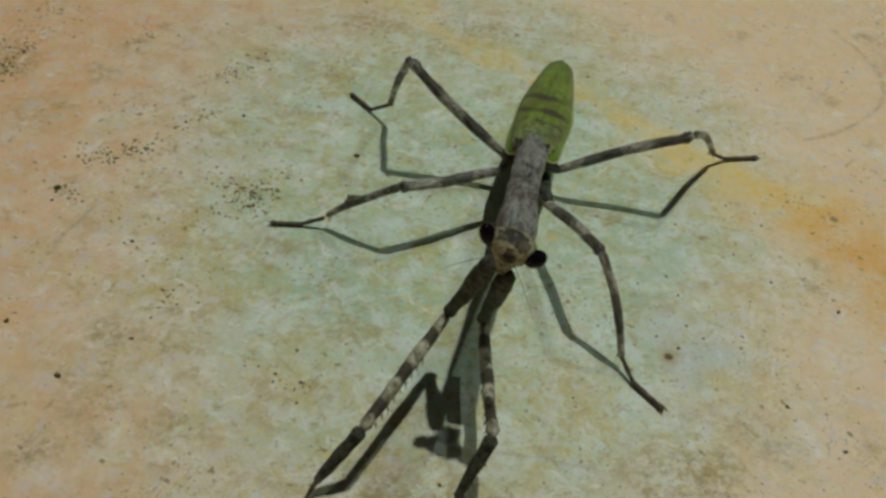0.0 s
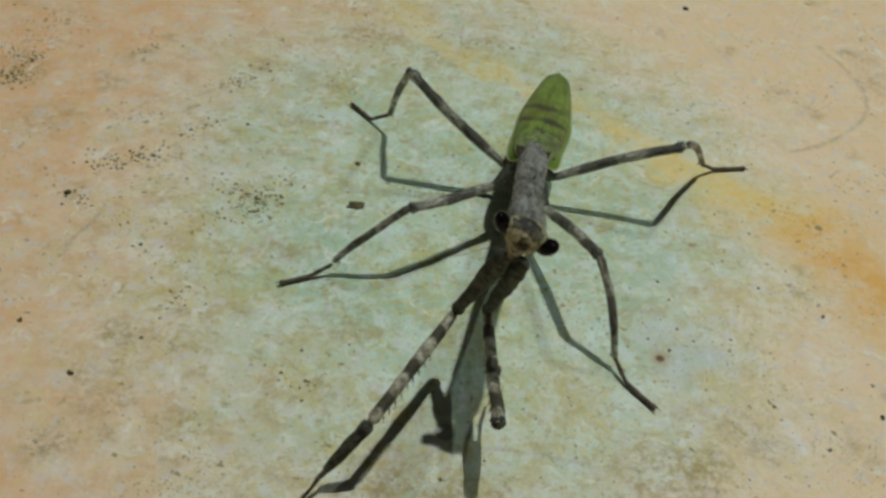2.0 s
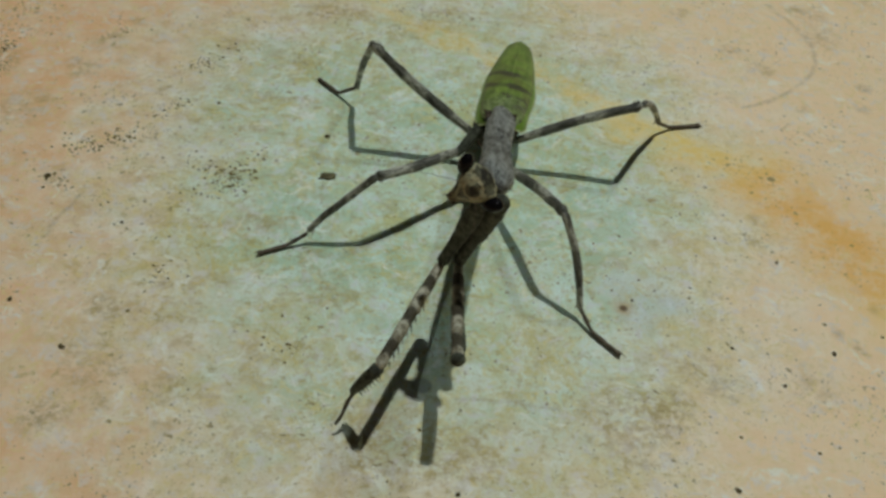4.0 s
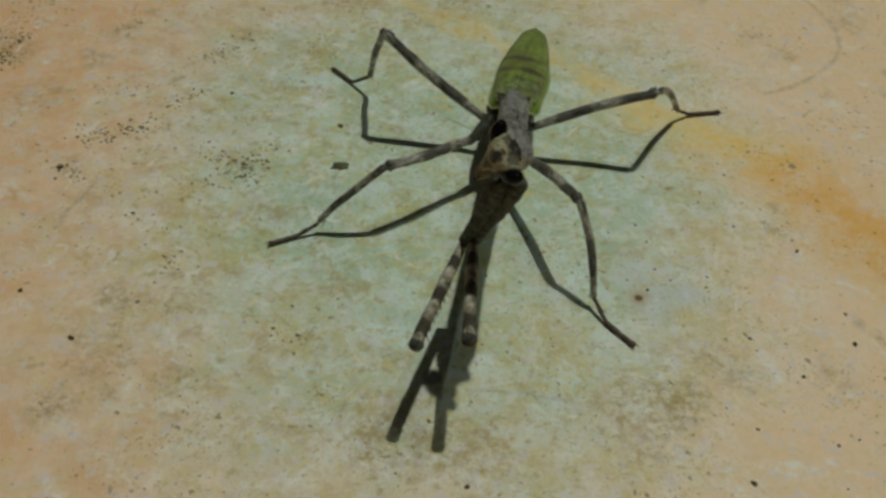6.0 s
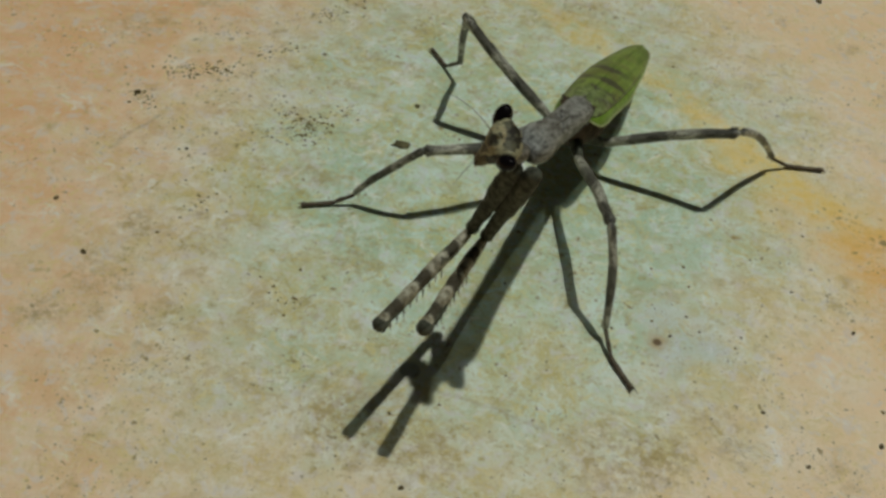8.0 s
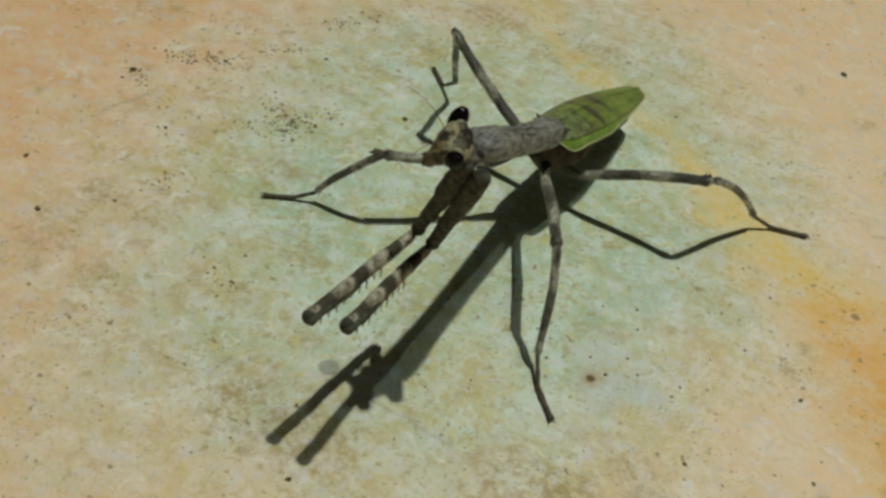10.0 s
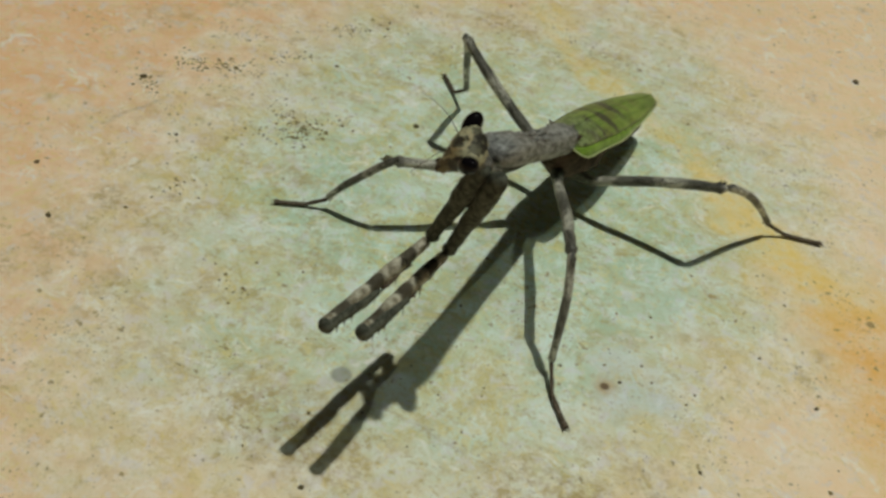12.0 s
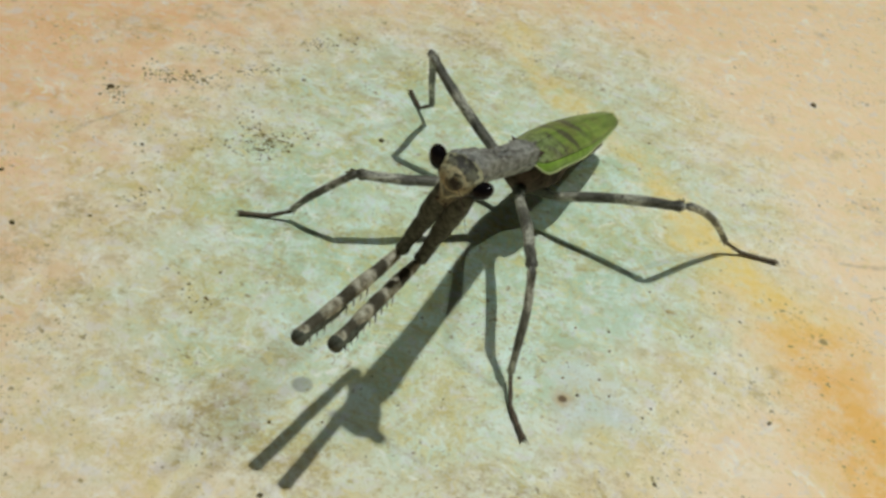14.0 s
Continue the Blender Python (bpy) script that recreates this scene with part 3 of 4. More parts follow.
# walking legs: hip, knee, ankle, foot
WALKING = {
    "hind_right": ([(0, 0.32, 13.84, 0.62), (6.5, 0.32, 13.82, 0.72), (14, 0.32, 13.82, 0.8)], [(0, -1.45, 13.95, 2.1), (3, -1.47, 13.97, 2.09), (14, -1.54, 13.98, 2.1)],
                   [(0, -1.85, 15.09, 0.44), (14, -1.85, 15.1, 0.44)], [(0, -2.63, 15.79, 0.05), (14, -2.63, 15.79, 0.05)]),
    "hind_left": ([(0, 1.05, 13.85, 0.55), (14, 1.05, 13.82, 0.71)], [(0, 2.95, 13.83, 1.58), (3, 2.99, 13.82, 1.61), (14, 3.03, 13.85, 1.56)],
                  [(0, 3.62, 15.27, 0.29), (14, 3.62, 15.27, 0.29)], [(0, 4.49, 15.69, 0.05), (14, 4.49, 15.69, 0.05)]),
    "mid_right": ([(0, 0.16, 13.0, 1.0), (1.6, 0.16, 12.96, 1.02), (2.0, 0.08, 12.66, 1.1), (14, 0.05, 12.6, 1.12)],
                  [(0, -1.25, 11.99, 1.22), (1.6, -1.25, 11.99, 1.22), (1.8, -1.16, 11.76, 1.27), (2.0, -1.08, 11.58, 1.3), (3, -1.09, 11.55, 1.31), (14, -1.19, 11.46, 1.32)],
                  [(0, -2.36, 12.25, 0.22), (1.6, -2.36, 12.25, 0.22), (1.7, -2.27, 11.95, 0.36), (1.8, -2.2, 11.65, 0.4), (1.9, -2.14, 11.42, 0.32), (2.0, -2.11, 11.33, 0.22), (14, -2.11, 11.33, 0.22)],
                  [(0, -3.15, 12.14, 0.05), (1.6, -3.15, 12.14, 0.05), (1.7, -3.06, 11.8, 0.14), (1.8, -2.95, 11.4, 0.16), (1.9, -2.84, 11.06, 0.1), (2.0, -2.79, 10.94, 0.05), (14, -2.79, 10.94, 0.05)]),
    "mid_left": ([(0, 0.93, 12.53, 0.87), (6.5, 0.93, 12.6, 0.97), (9.3, 0.9, 12.64, 1.29), (14, 0.9, 12.64, 1.29)], [(0, 1.63, 10.9, 1.53), (3, 1.69, 10.87, 1.58), (6.5, 1.75, 10.88, 1.6), (9.3, 1.85, 10.89, 1.67), (14, 1.87, 10.9, 1.67)],
                 [(0, 2.12, 10.38, 0.26), (14, 2.12, 10.42, 0.25)], [(0, 2.73, 9.68, 0.05), (14, 2.73, 9.68, 0.05)]),
}
# where each tarsus comes down to the slab
TOUCH = {"hind_right": (-2.2, 15.4, 0.06), "hind_left": (3.92, 15.51, 0.05), "mid_right": (-2.41, 11.18, 0.05), "mid_left": (2.34, 10.07, 0.05)}
BASE = Vector((0.9, 13.0, 0.0))
CARRIED = []  # (part, rows) for motions()


def carry(ob, pose_at):
    """Remember the keyed poses of a part in its thing's space."""
    home = Matrix.Translation(-BASE * CM)
    rows = [(t, home @ pose_at(t)) for t in TIMES]
    ob.matrix_basis = rows[0][1]
    CARRIED.append((ob, rows))


# ---- the mantis: its parts ----
def limb_mesh(length, radii, seed, knob=0.0, segs=10, wave=0.0, flat=1.0, sag=0.0):
    """A limb from x = 0 to x = length; radii at even steps; knob swells its far end."""
    bm = bmesh.new()
    rings, n = [], 22
    for i in range(n + 1):
        u = i / n
        r = float(np.interp(u, np.linspace(0, 1, len(radii)), radii))
        r += knob * math.exp(-((u - 0.96) / 0.035) ** 2)
        if i in (0, n):
            r *= 0.55
        rings.append(((u * length, wave * math.sin(u * 7 + seed), wave * math.sin(u * 5 + seed * 2) - sag * math.sin(math.pi * u)), r, r * flat))
    return loft(bm, rings, segs, 0.10, seed)


def mantis_body(mantis):
    place = lambda t: along(WAIST(t), WAIST(t) + (WAIST(t) - TAIL(t)))  # noqa: E731
    bm = bmesh.new()
    loft(bm, [((-0.1, -0.06, -0.12), 0.15, 0.12), ((-0.16, -0.09, -0.18), 0.25, 0.2), ((-0.3, -0.1, -0.26), 0.31, 0.3), ((-0.6, -0.09, -0.34), 0.35, 0.42), ((-0.95, -0.06, -0.36), 0.35, 0.46),
              ((-1.3, -0.03, -0.34), 0.32, 0.4), ((-1.6, 0, -0.28), 0.24, 0.3), ((-1.8, 0, -0.22), 0.14, 0.16)], 22, 0.1, 3)
    # small ragged tufts at the wing roots
    for y in (0.2, -0.22):
        for k in range(3):
            spike(bm, (0.06 - 0.07 * k, y * 0.8, 0.12), (0.1 - 0.1 * k, y * (1.25 + 0.1 * (k % 2)), 0.17 + 0.05 * (k % 2)), 0.06)
    carry(part("thorax", bm, BELLY, mantis, "dark brown rough thorax"), place)
    bm = bmesh.new()
    rings = []
    for i in range(43):
        u = i / 42
        seg = (u * 7) % 1.0
        w = float(np.interp(u, [0, 0.1, 0.35, 0.6, 0.85, 1], [0.24, 0.31, 0.36, 0.34, 0.22, 0.05]))
        w *= 1 - 0.07 * (1 - min(1, seg * 5, (1 - seg) * 8))
        rings.append(((-1.0 - 2.45 * u, 0, -0.28 + 0.2 * u), w, w * 0.7))
    carry(part("abdomen", loft(bm, rings, 20, 0.03, 5), BELLY, mantis, "dark brown ringed abdomen"), place)
    for side in (1, -1):
        top, margin, edge = bmesh.new(), bmesh.new(), []
        rows, skirt = [], []
        for i in range(45):
            u = 1 - (1 - i / 44) ** 1.6
            x = 0.08 - 3.8 * u
            w = float(np.interp(u, [0, 0.02, 0.05, 0.1, 0.28, 0.44, 0.6, 0.76, 0.88, 0.94, 0.97, 0.988, 1], [0.16, 0.26, 0.315, 0.35, 0.395, 0.40, 0.37, 0.305, 0.25, 0.21, 0.17, 0.125, 0.03]))
            high = float(np.interp(u, [0, 0.08, 0.2, 0.5, 0.85, 1], [0.1, 0.15, 0.22, 0.2, 0.11, 0.06]))
            drop = float(np.interp(u, [0, 0.015, 0.04, 0.08, 0.14, 0.25, 0.5, 0.8, 1], [0.01, 0.1, 0.19, 0.25, 0.27, 0.24, 0.15, 0.05, 0.0]))
            wave = 0.014 * math.sin(u * 17 + side)
            row = []
            for k in range(10):
                q = k / 9
                y, z = w * q, high * (1 - 0.75 * q ** 2.5) + 0.012 * noise.noise(Vector((x * 3, side * q, 2.0))) + (0.012 if side < 0 else 0.0)
                row.append(top.verts.new((x, side * (y - 0.02 * (1 - q)), z)))
            rows.append(row)
            low = []
            for k in range(7):
                q = k / 6
                y, z = w - 0.012 + (0.06 + wave) * math.sin(q * 1.57) * min(1.0, drop * 5), high * 0.25 - 0.01 - 0.62 * drop * q ** 1.3
                low.append(margin.verts.new((x, side * y, z)))
            edge.append(((x, side * (w - 0.008 + (0.06 + wave) * min(1.0, drop * 5)), high * 0.25 - 0.01 - 0.62 * drop), 0.014, 0.014))
            skirt.append(low)
        for mesh, lines in ((top, rows), (margin, skirt)):
            for a, b in zip(lines, lines[1:]):
                for k in range(len(a) - 1):
                    mesh.faces.new((a[k], a[k + 1], b[k + 1], b[k]))
        ob = part("wing", top, WING, mantis, "leaf-green wing with dark bars and a grey root")
        carry(ob, place)
        rim = part("wing_margin", margin, MARGIN, ob, "bright green folded wing margin")
        for mesh in (ob, rim):
            skin = mesh.modifiers.new("skin", "SOLIDIFY")
            skin.thickness, skin.offset = 0.016 * CM, -1
        part("wing_edge", loft(bmesh.new(), edge, 6), EDGE, ob, "pale wing edge")


PRONOTUM = 4.4


def mantis_pronotum(mantis):
    bm = bmesh.new()
    n, rings = 40, []
    for i in range(n + 1):
        u = i / n
        w = float(np.interp(u, [0, 0.015, 0.15, 0.4, 0.66, 0.78, 0.86, 0.91, 0.965, 1], [0.19, 0.215, 0.215, 0.2, 0.195, 0.21, 0.235, 0.25, 0.215, 0.13]))
        h = float(np.interp(u, [0, 0.02, 0.1, 0.2, 0.5, 0.78, 0.95, 1], [0.12, 0.19, 0.21, 0.195, 0.16, 0.185, 0.16, 0.08]))
        rings.append(((PRONOTUM * u, 0, 0.02 * math.sin(u * 9) + 0.05 * max(0.0, 1 - u * 5)), w, h))
    loft(bm, rings, 20, 0.035, 9, 0.72)
    for i in range(34):
        u = 0.08 + 0.84 * i / 33
        w = float(np.interp(u, [0.04, 0.15, 0.4, 0.66, 0.78, 0.86, 0.91, 0.965], [0.215, 0.215, 0.2, 0.195, 0.21, 0.235, 0.25, 0.215]))
        for s in (1, -1):
            spike(bm, (PRONOTUM * u, s * (w - 0.02), 0.0), (PRONOTUM * u + 0.01, s * (w + 0.03), 0.01), 0.02, 4)
    for i in range(26):
        u = 0.1 + 0.8 * ((i * 0.618) % 1.0)
        ball(bm, (PRONOTUM * u, 0.14 * math.sin(i * 2.4), 0.15), (0.035, 0.018, 0.018), 6, 5)
    # a low keel and two side ridges
    for y, r in ((0.0, 0.03), (0.12, 0.026), (-0.12, 0.026)):
        loft(bm, [((PRONOTUM * u, y * (1 + 0.1 * math.sin(u * 20)), 0.155 - abs(y) * 0.3 + 0.02 * math.sin(u * 31 + y * 40)), r, r) for u in np.linspace(0.03, 0.9, 30)], 6)
    ob = part("pronotum", bm, SHIELD, mantis, "long grey bark-like pronotum with toothed edges")
    carry(ob, lambda t: along(NECK(t) - (NECK(t) - WAIST(t)).normalized() * PRONOTUM, NECK(t), PRONOTUM_UP(t)))
    bm = bmesh.new()
    loft(bm, [((PRONOTUM * u, y, z), w, h) for u, y, z, w, h in ((0.2, -0.02, -0.07, 0.12, 0.06), (0.35, -0.02, -0.08, 0.16, 0.1), (0.5, -0.02, -0.08, 0.16, 0.11),
                                                               (0.66, -0.02, -0.09, 0.18, 0.13), (0.8, -0.02, -0.1, 0.185, 0.14), (0.92, 0.0, -0.07, 0.14, 0.1))], 18, 0.05, 4)
    under = part("prosternum", bm, UNDER, mantis, "dark brown underside of the prothorax")
    carry(under, lambda t: along(NECK(t) - (NECK(t) - WAIST(t)).normalized() * PRONOTUM, NECK(t), PRONOTUM_UP(t)))


def mantis_head(mantis):
    bm = bmesh.new()
    rings = [((0.05, 0, -0.47), 0.04, 0.04), ((0.05, 0, -0.43), 0.075, 0.07), ((0.04, 0, -0.31), 0.1, 0.09), ((0.02, 0, -0.17), 0.16, 0.13),
             ((0.01, 0, -0.04), 0.235, 0.18), ((0.0, 0, 0.05), 0.27, 0.18), ((-0.02, 0, 0.12), 0.24, 0.15), ((-0.03, 0, 0.17), 0.13, 0.08)]
    # rings are stacked along z here: swap the loft's sense of side and height
    loops = []
    for (x, y, z), hy, hx in rings:
        loops.append([bm.verts.new((x + hx * math.cos(2 * math.pi * k / 20), hy * math.sin(2 * math.pi * k / 20), z)) for k in range(20)])
    for a, b in zip(loops, loops[1:]):
        for k in range(20):
            bm.faces.new((a[k], a[(k + 1) % 20], b[(k + 1) % 20], b[k]))
    bm.faces.new(loops[0][::-1])
    bm.faces.new(loops[-1])
    for s in (1, -1):
        loft(bm, [((0.0, s * 0.08, 0.03), 0.12, 0.12), ((0.0, s * 0.18, 0.06), 0.1, 0.115), ((0.0, s * 0.24, 0.07), 0.07, 0.09)], 12)
    bmesh.ops.subdivide_edges(bm, edges=bm.edges, cuts=1, use_grid_fill=True)
    for v in bm.verts:
        v.co += v.co.normalized() * 0.018 * noise.noise(v.co * 14)
    head = part("head", bm, FACE, mantis, "yellow-brown mottled wedge-shaped head")
    carry(head, lambda t: facing(HEAD(t), HEAD_FRONT(t), HEAD_UP(t)))
    for s in (1, -1):
        bm = ball(bmesh.new(), (0, 0, 0), (0.105, 0.095, 0.155), 24, 16)
        bmesh.ops.transform(bm, matrix=Matrix.Translation((0.03, s * 0.285, 0.07)) @ Matrix.Rotation(-s * 0.55, 4, "X"), verts=bm.verts)
        part("eye", bm, EYE, head, "glossy black bulging eye")
        bm = bmesh.new()
        pts = [((0.13 + 0.45 * u, s * (0.06 + 0.5 * u ** 1.3), 0.02 + 0.3 * u - 0.45 * u * u), 0.005 * (1 - 0.6 * u), 0.005 * (1 - 0.6 * u)) for u in np.linspace(0, 1, 14)]
        part("antenna", loft(bm, pts, 6), FOOT, head, "thin brown antenna")
        bm = bmesh.new()
        loft(bm, [((0.11, s * 0.05, -0.36), 0.018, 0.018), ((0.12, s * 0.06, -0.41), 0.016, 0.016), ((0.08, s * 0.06, -0.45), 0.012, 0.012)], 6)
        part("palp", bm, FOOT, head)
    part("crest", ball(bmesh.new(), (0.09, 0, 0.1), (0.07, 0.05, 0.07), 12, 8), FACE, head)
    bm = bmesh.new()
    loft(bm, [((-0.3, 0, -0.12), 0.12, 0.12), ((-0.15, 0, -0.05), 0.14, 0.13), ((0.0, 0, 0.0), 0.15, 0.13)], 12)
    part("nape", bm, SHIELD, head)


def foreleg(mantis, side, elbow, wrist, claw, toe):
    """A raptorial leg of four keyed pieces; side is +1 for the mantis's left."""
    root = lambda t: NECK(t) + Vector((side * 0.11, -0.2, -0.1)) + COXA_LEAN(t)  # noqa: E731
    joint = lambda t: wrist(t) + (elbow(t) - wrist(t)).normalized() * 2.05  # noqa: E731
    coxa = part("fore_coxa", limb_mesh(1.9, (0.1, 0.125, 0.118, 0.1, 0.086, 0.072), 11 + side, 0.02, 12), COXA, mantis, "dark brown foreleg coxa")
    carry(coxa, lambda t: along(joint(t) + (root(t) - joint(t)).normalized() * 1.9, joint(t), (0, 1, 0.3)))
    bm = limb_mesh(2.08, (0.06, 0.074, 0.084, 0.082, 0.076, 0.07, 0.072), 17 + side, 0.012, 12, flat=1.15)
    for i in range(9):
        x = 0.75 + 0.14 * i
        for s in (1, -1):
            spike(bm, (x, s * 0.05, -0.09), (x + 0.04, s * 0.08, -0.16 - 0.05 * (i % 3 == 0)), 0.014)
    femur = part("fore_femur", bm, ARM, mantis, "pale and dark banded foreleg femur with spines")
    carry(femur, lambda t: along(joint(t), wrist(t)))
    bm = limb_mesh(0.95, (0.095, 0.085, 0.08, 0.07, 0.05), 23 + side, 0.0, 10)
    for i in range(7):
        spike(bm, (0.15 + 0.11 * i, 0, -0.06), (0.2 + 0.11 * i, 0, -0.15), 0.015)
    spike(bm, (0.9, 0, 0), (1.1, 0, -0.06), 0.035)
    tibia = part("fore_tibia", bm, COXA, mantis, "dark spined foreleg tibia")
    carry(tibia, lambda t: along(wrist(t) + (wrist(t) - joint(t)).normalized() * 0.04, claw(t), (0.02, -0.2, 1)))
    bm = limb_mesh(0.6, (0.03, 0.026, 0.03, 0.024, 0.028, 0.02), 29 + side, 0.0, 8, 0.012)
    carry(part("fore_tarsus", bm, FOOT, mantis, "thin brown tarsus"), lambda t: along(claw(t), toe(t), (0.02, -0.2, 1)))


def walking_leg(mantis, leg, seed, sag, bow):
    joints, touch = WALKING[leg], TOUCH[leg]
    hip, knee, ankle, foot = (by_time(rows) for rows in joints)
    up = (0.05, 0.03, 1)
    thigh = (knee(14) - hip(14)).length + 0.12
    shin = (ankle(14) - knee(14)).length
    name = "hind" if joints[0][0][2] > 13 else "middle"
    core = Vector((0.5, 13.05, 1.5)) if leg == "mid_right" else Vector((0.68, 13.2, 1.15))
    reach = max(0.5, (core - hip(14)).length * 0.92)
    bm = limb_mesh(reach + 0.06, (0.11, 0.105, 0.085, 0.06), seed + 3, 0.0, 10)
    carry(part(name + "_coxa", bm, COXA, mantis, "dark brown coxa"), lambda t: along(hip(t) + (core - hip(t)).normalized() * reach, hip(t), up))
    bm = limb_mesh(thigh, (0.06, 0.072, 0.081, 0.083, 0.081, 0.075, 0.066), seed, 0.02, 12, 0.012, sag=sag)
    # a ragged lobe on the upper side of the knee and small humps along the femur
    for k in range(5):
        u = thigh * (0.93 + 0.012 * k)
        spike(bm, (u, 0.02 * (k % 2), 0.05), (u + 0.03, 0.03 * math.sin(k * 2.3), 0.098 + 0.018 * (k % 2)), 0.022)
    for k in range(9):
        u = thigh * (0.12 + 0.09 * k)
        droop = -sag * math.sin(math.pi * u / thigh)
        ball(bm, (u, 0.045 * math.sin(k * 2.1 + seed), droop + 0.05 * math.cos(k * 2.1 + seed)), (0.035, 0.02, 0.02), 7, 5)
    carry(part(name + "_femur", bm, LEG, mantis, "grey-brown banded femur"), lambda t: along(knee(t) + (hip(t) - knee(t)).normalized() * thigh, knee(t), up))
    bm = limb_mesh(shin + 0.05, (0.064, 0.057, 0.06, 0.062, 0.057, 0.05, 0.044), seed + 1, 0.012, 10, 0.012, sag=-bow)
    for k, y in enumerate((-0.03, 0.03)):
        spike(bm, (shin * 0.97, y * 0.7, -0.02), (shin * 1.03, y * 2.0, -0.07), 0.014)
    for k in range(12):
        u = shin * (0.15 + 0.068 * k)
        lift = bow * math.sin(math.pi * u / shin)
        spike(bm, (u, 0.0, lift - 0.035), (u + 0.035, 0.02 * math.sin(k * 2.4), lift - 0.075), 0.008, 4)
    carry(part(name + "_tibia", bm, LEG, mantis, "dark banded tibia"), lambda t: along(knee(t) + (knee(t) - ankle(t)).normalized() * 0.03, ankle(t), up))
    # the tarsus drops to the slab, bends there and lies along it, joint by joint
    a, b = ankle(14), foot(14)
    run = (b - a).length
    mid = along(a, b, up).inverted() @ (Vector(touch) * CM) / CM
    knots = [Vector((-0.02, 0, 0)), mid, Vector((run, 0, 0))]
    bm, rings = bmesh.new(), []
    for i in range(31):
        u = i / 30
        c = knots[0].lerp(knots[1], u / 0.45) if u < 0.45 else knots[1].lerp(knots[2], (u - 0.45) / 0.55)
        r = (0.026 if u < 0.45 else 0.03) + 0.007 * abs(math.sin(u * 5.5 * math.pi)) + (0.008 if u > 0.9 else 0.0)
        r *= 0.6 if i in (0, 30) else 1.0
        rings.append((c, r, r))
    loft(bm, rings, 8, 0.1, seed)
    # the pad and the two claws
    for y in (0.022, -0.022):
        spike(bm, (run * 0.97, y, 0.01), (run + 0.075, y * 2.6, -0.01), 0.014)
    carry(part(name + "_tarsus", bm, FOOT, mantis, "brown jointed tarsus with two claws"), lambda t: along(foot(t) + (ankle(t) - foot(t)).normalized() * run, foot(t), up))


def build_mantis():
    mantis = new("mantis")
    mantis.location = BASE * CM
    tagged(mantis, "grey-brown mantis with leaf-green wings standing on the pale slab", "mantis")
    mantis_body(mantis)
    mantis_pronotum(mantis)
    mantis_head(mantis)
    foreleg(mantis, -1, ELBOW_R, WRIST_R, CLAW_R, TOE_R)
    foreleg(mantis, 1, ELBOW_L, WRIST_L, CLAW_L, TOE_L)
    for n, (leg, sag, bow) in enumerate((("hind_right", 0.08, 0.05), ("hind_left", -0.03, 0.13), ("mid_right", 0.0, 0.05), ("mid_left", -0.05, 0.07))):
        walking_leg(mantis, leg, 40 + 7 * n, sag, bow)
    return mantis


# ---- grit on the slab ----
def pebble(x, y, r, material, name, label, flat=0.6, turn=0.0, long=1.0):
    bm = bmesh.new()
    bmesh.ops.create_icosphere(bm, subdivisions=2, radius=1.0)
    for v in bm.verts:
        v.co *= 1 + 0.75 * noise.noise(v.co * 1.9 + Vector((x, y, 0)))
        v.co = Vector((v.co.x * r * long, v.co.y * r, max(v.co.z * r * flat, -r * flat * 0.5)))
    low = min(v.co.z for v in bm.verts)
    for v in bm.verts:
        v.co.z -= low + 0.003
    ob = link_bmesh(name, bm, material)
    ob.matrix_basis = pose(x * CM, y * CM, 0, 0, 0, turn)
    return tagged(ob, label, "grit", "crumbs on the slab" if name == "crumb" else "")


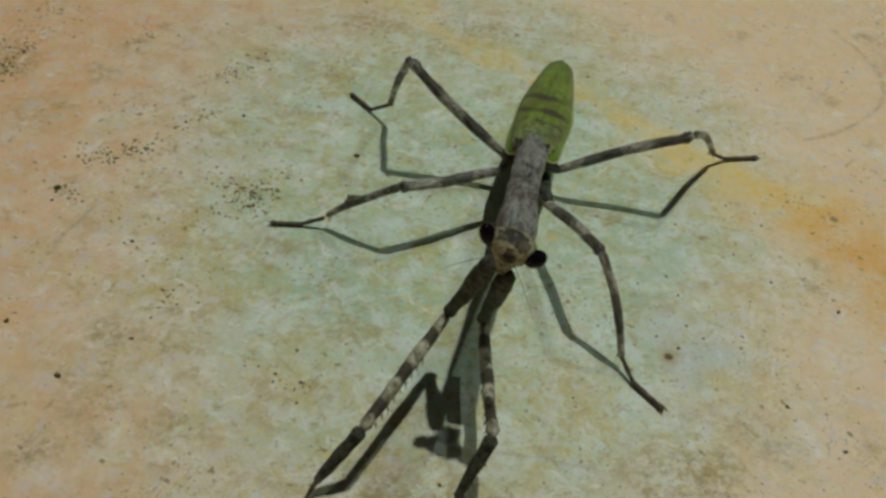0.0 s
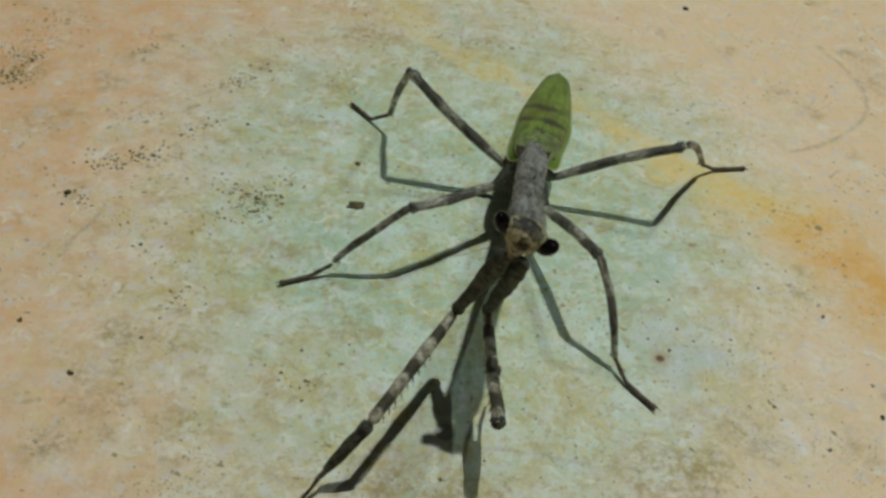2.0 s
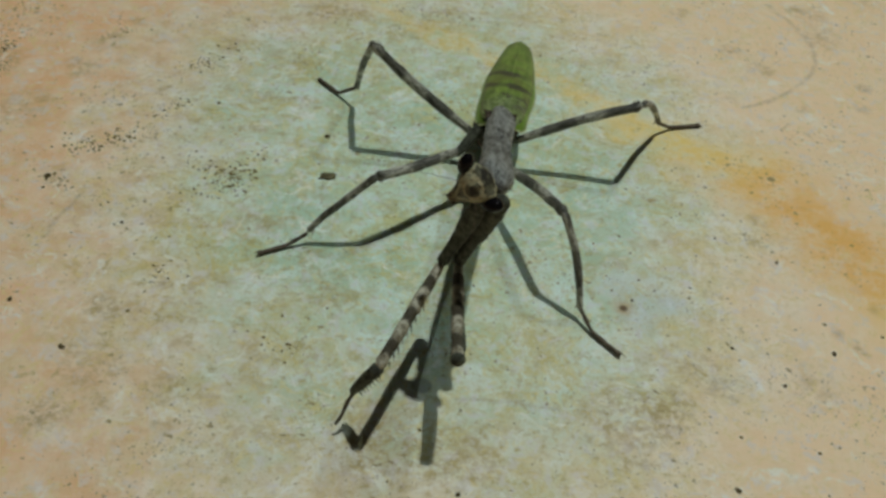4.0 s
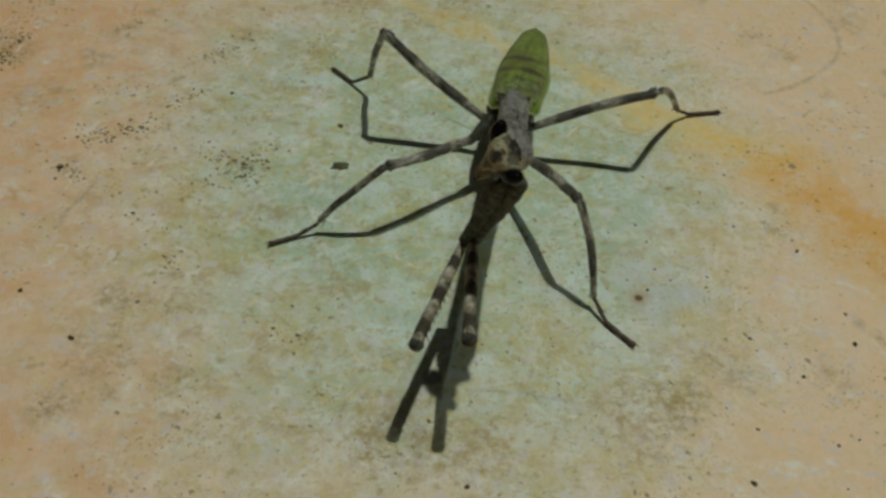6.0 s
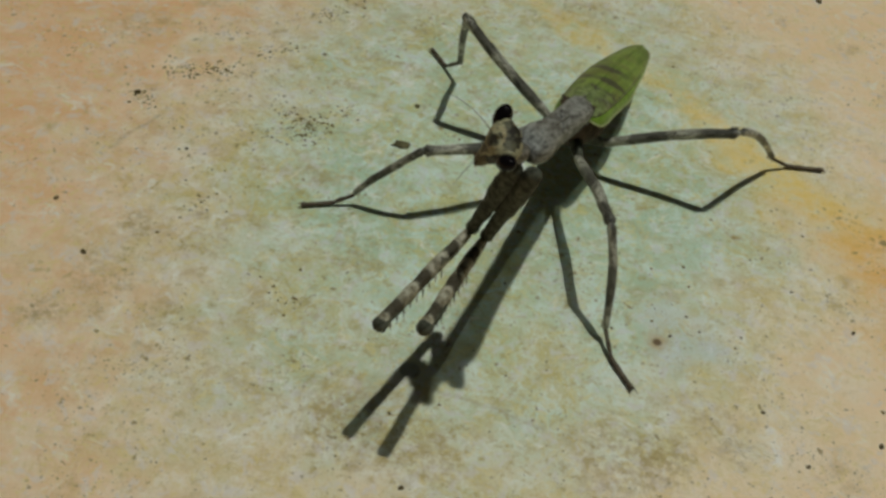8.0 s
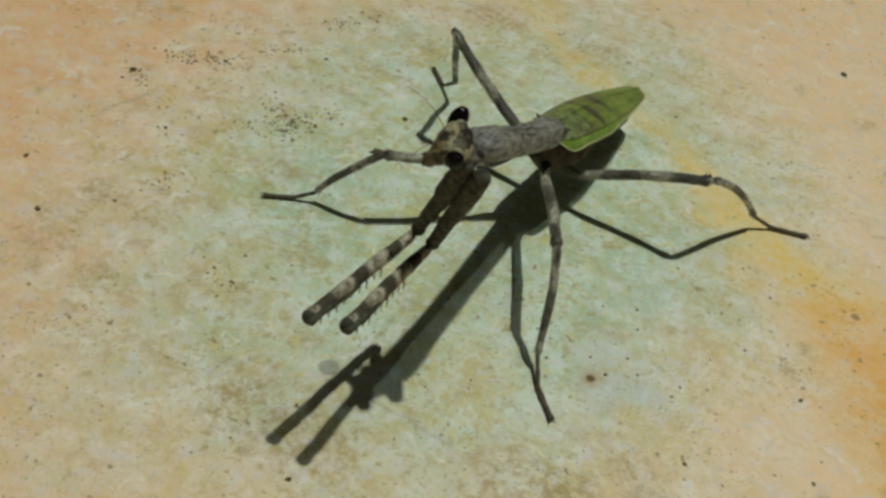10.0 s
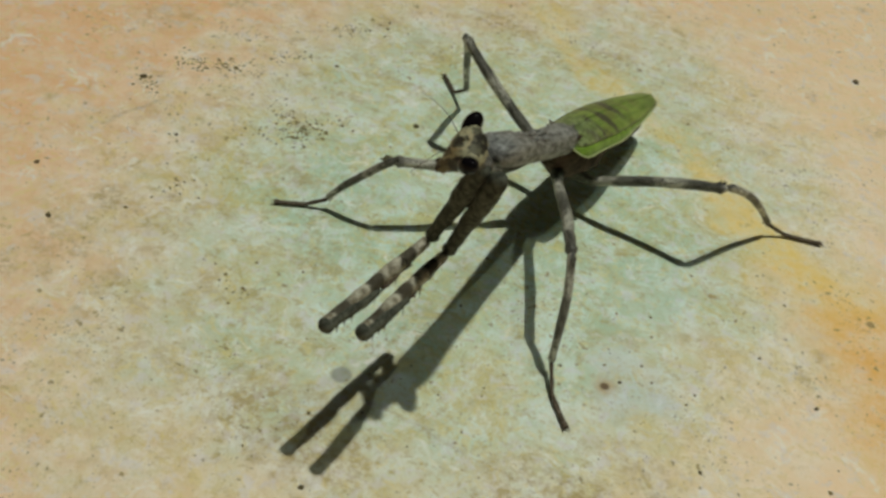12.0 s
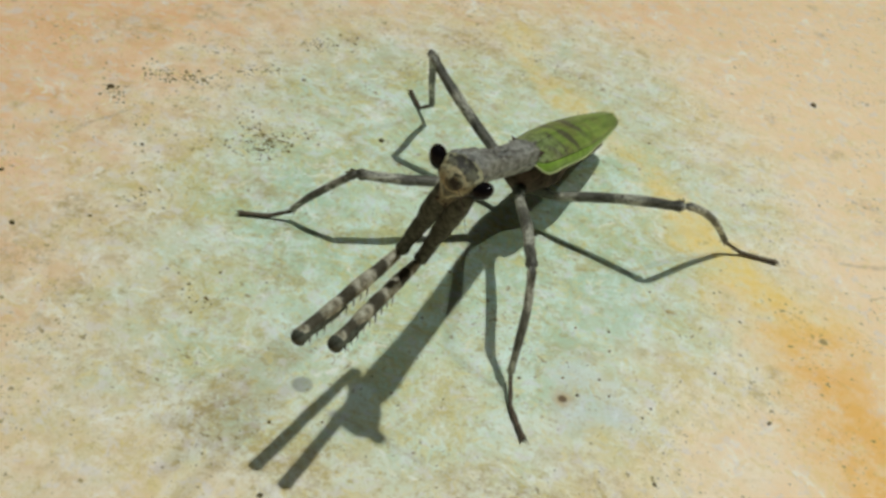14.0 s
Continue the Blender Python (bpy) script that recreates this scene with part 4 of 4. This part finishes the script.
def build_grit():
    crumbs = [(-2.21, 14.12, 0.062), (-6.48, 12.25, 0.075), (-6.08, 9.46, 0.05), (-5.07, 8.69, 0.06), (-5.01, 11.34, 0.04), (-4.26, 14.75, 0.04), (3.69, 21.38, 0.085),
              (-8.45, 15.66, 0.05), (0.55, 7.0, 0.045), (4.2, 7.55, 0.055), (2.98, 10.89, 0.035), (5.97, 10.23, 0.05), (5.12, 9.48, 0.04), (4.43, 10.11, 0.038), (5.4, 12.14, 0.042)]
    for x, y, r in crumbs:
        pebble(x, y, r * 0.62, GRIT, "crumb", "small dark crumb of dirt on the slab", 0.7, x * 77, 1.35)
    pebble(-2.03, 13.04, 0.1, FLAKE, "leaf_flake", "olive dry leaf flake on the slab", 0.25, 20, 1.4)
    for x, y, r in ((1.47, 10.6, 0.016), (1.45, 10.94, 0.008)):
        pebble(x, y, r, GLASS_GRAIN, "mineral_grain", "tiny bright mineral grain on the slab", 1.0)
    # scattered dust grains, thicker in a few drifts
    rng = random.Random(4)
    # each drift: from, to, spread, number
    west_drifts = [(-6.4, 13.05, -5.8, 13.35, 0.14, 80), (-5.8, 13.35, -5.3, 13.8, 0.14, 70), (-5.3, 14.2, -4.75, 14.7, 0.1, 50), (-6.5, 12.3, -6.1, 12.0, 0.14, 30), (-4.4, 13.15, -3.8, 12.75, 0.1, 34),
              (-3.85, 12.8, -3.4, 12.5, 0.16, 120), (-3.6, 12.6, -3.1, 13.6, 0.12, 60), (-4.3, 12.2, -3.6, 12.4, 0.12, 24), (-8.9, 15.1, -8.3, 15.1, 0.14, 120), (-8.9, 15.8, -8.4, 15.7, 0.2, 70),
              (-5.2, 15.85, -4.7, 15.85, 0.12, 34), (-4.9, 15.9, -4.3, 16.5, 0.12, 26), (-6.7, 16.5, -6.4, 17.1, 0.2, 24), (-4.2, 10.1, -4.1, 10.6, 0.1, 26)]
    other_drifts = [(-5.7, 11.7, -5.5, 12.0, 0.12, 14), (-4.6, 10.4, -4.0, 10.6, 0.6, 18), (3.2, 11.0, 3.2, 11.0, 0.9, 18), (3.9, 12.3, 3.9, 12.3, 0.9, 14), (1.4, 8.6, 1.4, 8.6, 1.0, 12), (-2.4, 9.0, -1.9, 9.1, 0.2, 18),
              (4.4, 9.5, 4.4, 9.5, 1.2, 12), (-0.6, 11.2, -0.6, 11.2, 0.9, 14), (0.0, 14.0, 0.0, 14.0, 6.5, 90)]
    verts, faces = [], []
    for ax, ay, bx, by, s, n in west_drifts + other_drifts:
        for _ in range(n):
            u = rng.random()
            x, y = rng.gauss(ax + (bx - ax) * u, s), rng.gauss(ay + (by - ay) * u, s)
            r = 0.008 + 0.022 * rng.random() ** 2.2
            k = len(verts)
            a0 = rng.random() * 6.28
            for j in range(5):
                q = r * rng.uniform(0.7, 1.5)
                verts.append(((x + q * math.cos(a0 + j * 1.257)) * CM, (y + q * math.sin(a0 + j * 1.257)) * CM, -0.0005 * CM))
            verts.append((x * CM, y * CM, r * 0.8 * CM))
            faces += [(k + j, k + (j + 1) % 5, k + 5) for j in range(5)]
    me = bpy.data.meshes.new("dust_grains")
    me.from_pydata(verts, [], faces)
    me.materials.append(DUST)
    tagged(new("dust_grains", me), "fine dark dust grains strewn on the slab", "dirt", kind="stuff")


# ---- the torch: a bare LED held over the slab, out of sight, which throws the faint second shadows ----
TORCH = [(0, 7.0, 19.5, 22.5), (3.7, 7.0, 19.5, 22.5), (5.8, 7.5, 14.6, 32.0), (7.2, 7.6, 14.7, 32.0), (9.3, 7.8, 15.0, 36.0), (11.5, 7.8, 15.0, 36.0), (12.0, 8.2, 15.0, 32.0), (13.0, 11.2, 16.5, 25.0), (14.0, 11.2, 16.5, 24.0)]


def build_torch():
    bm = bmesh.new()
    bmesh.ops.create_icosphere(bm, subdivisions=1, radius=0.08)
    led = link_bmesh("torch_led", bm, LED)
    tagged(led, "tiny cold white torch diode held above the slab", "torch")
    return led, [(t, pose(x * CM, y * CM, z * CM)) for t, x, y, z in TORCH]


def motions():
    for ob, rows in CARRIED:
        walk(ob, rows)
    walk(led, led_rows)


slab_floor()
added_room()
build_mantis()
build_grit()
led, led_rows = build_torch()
motions()
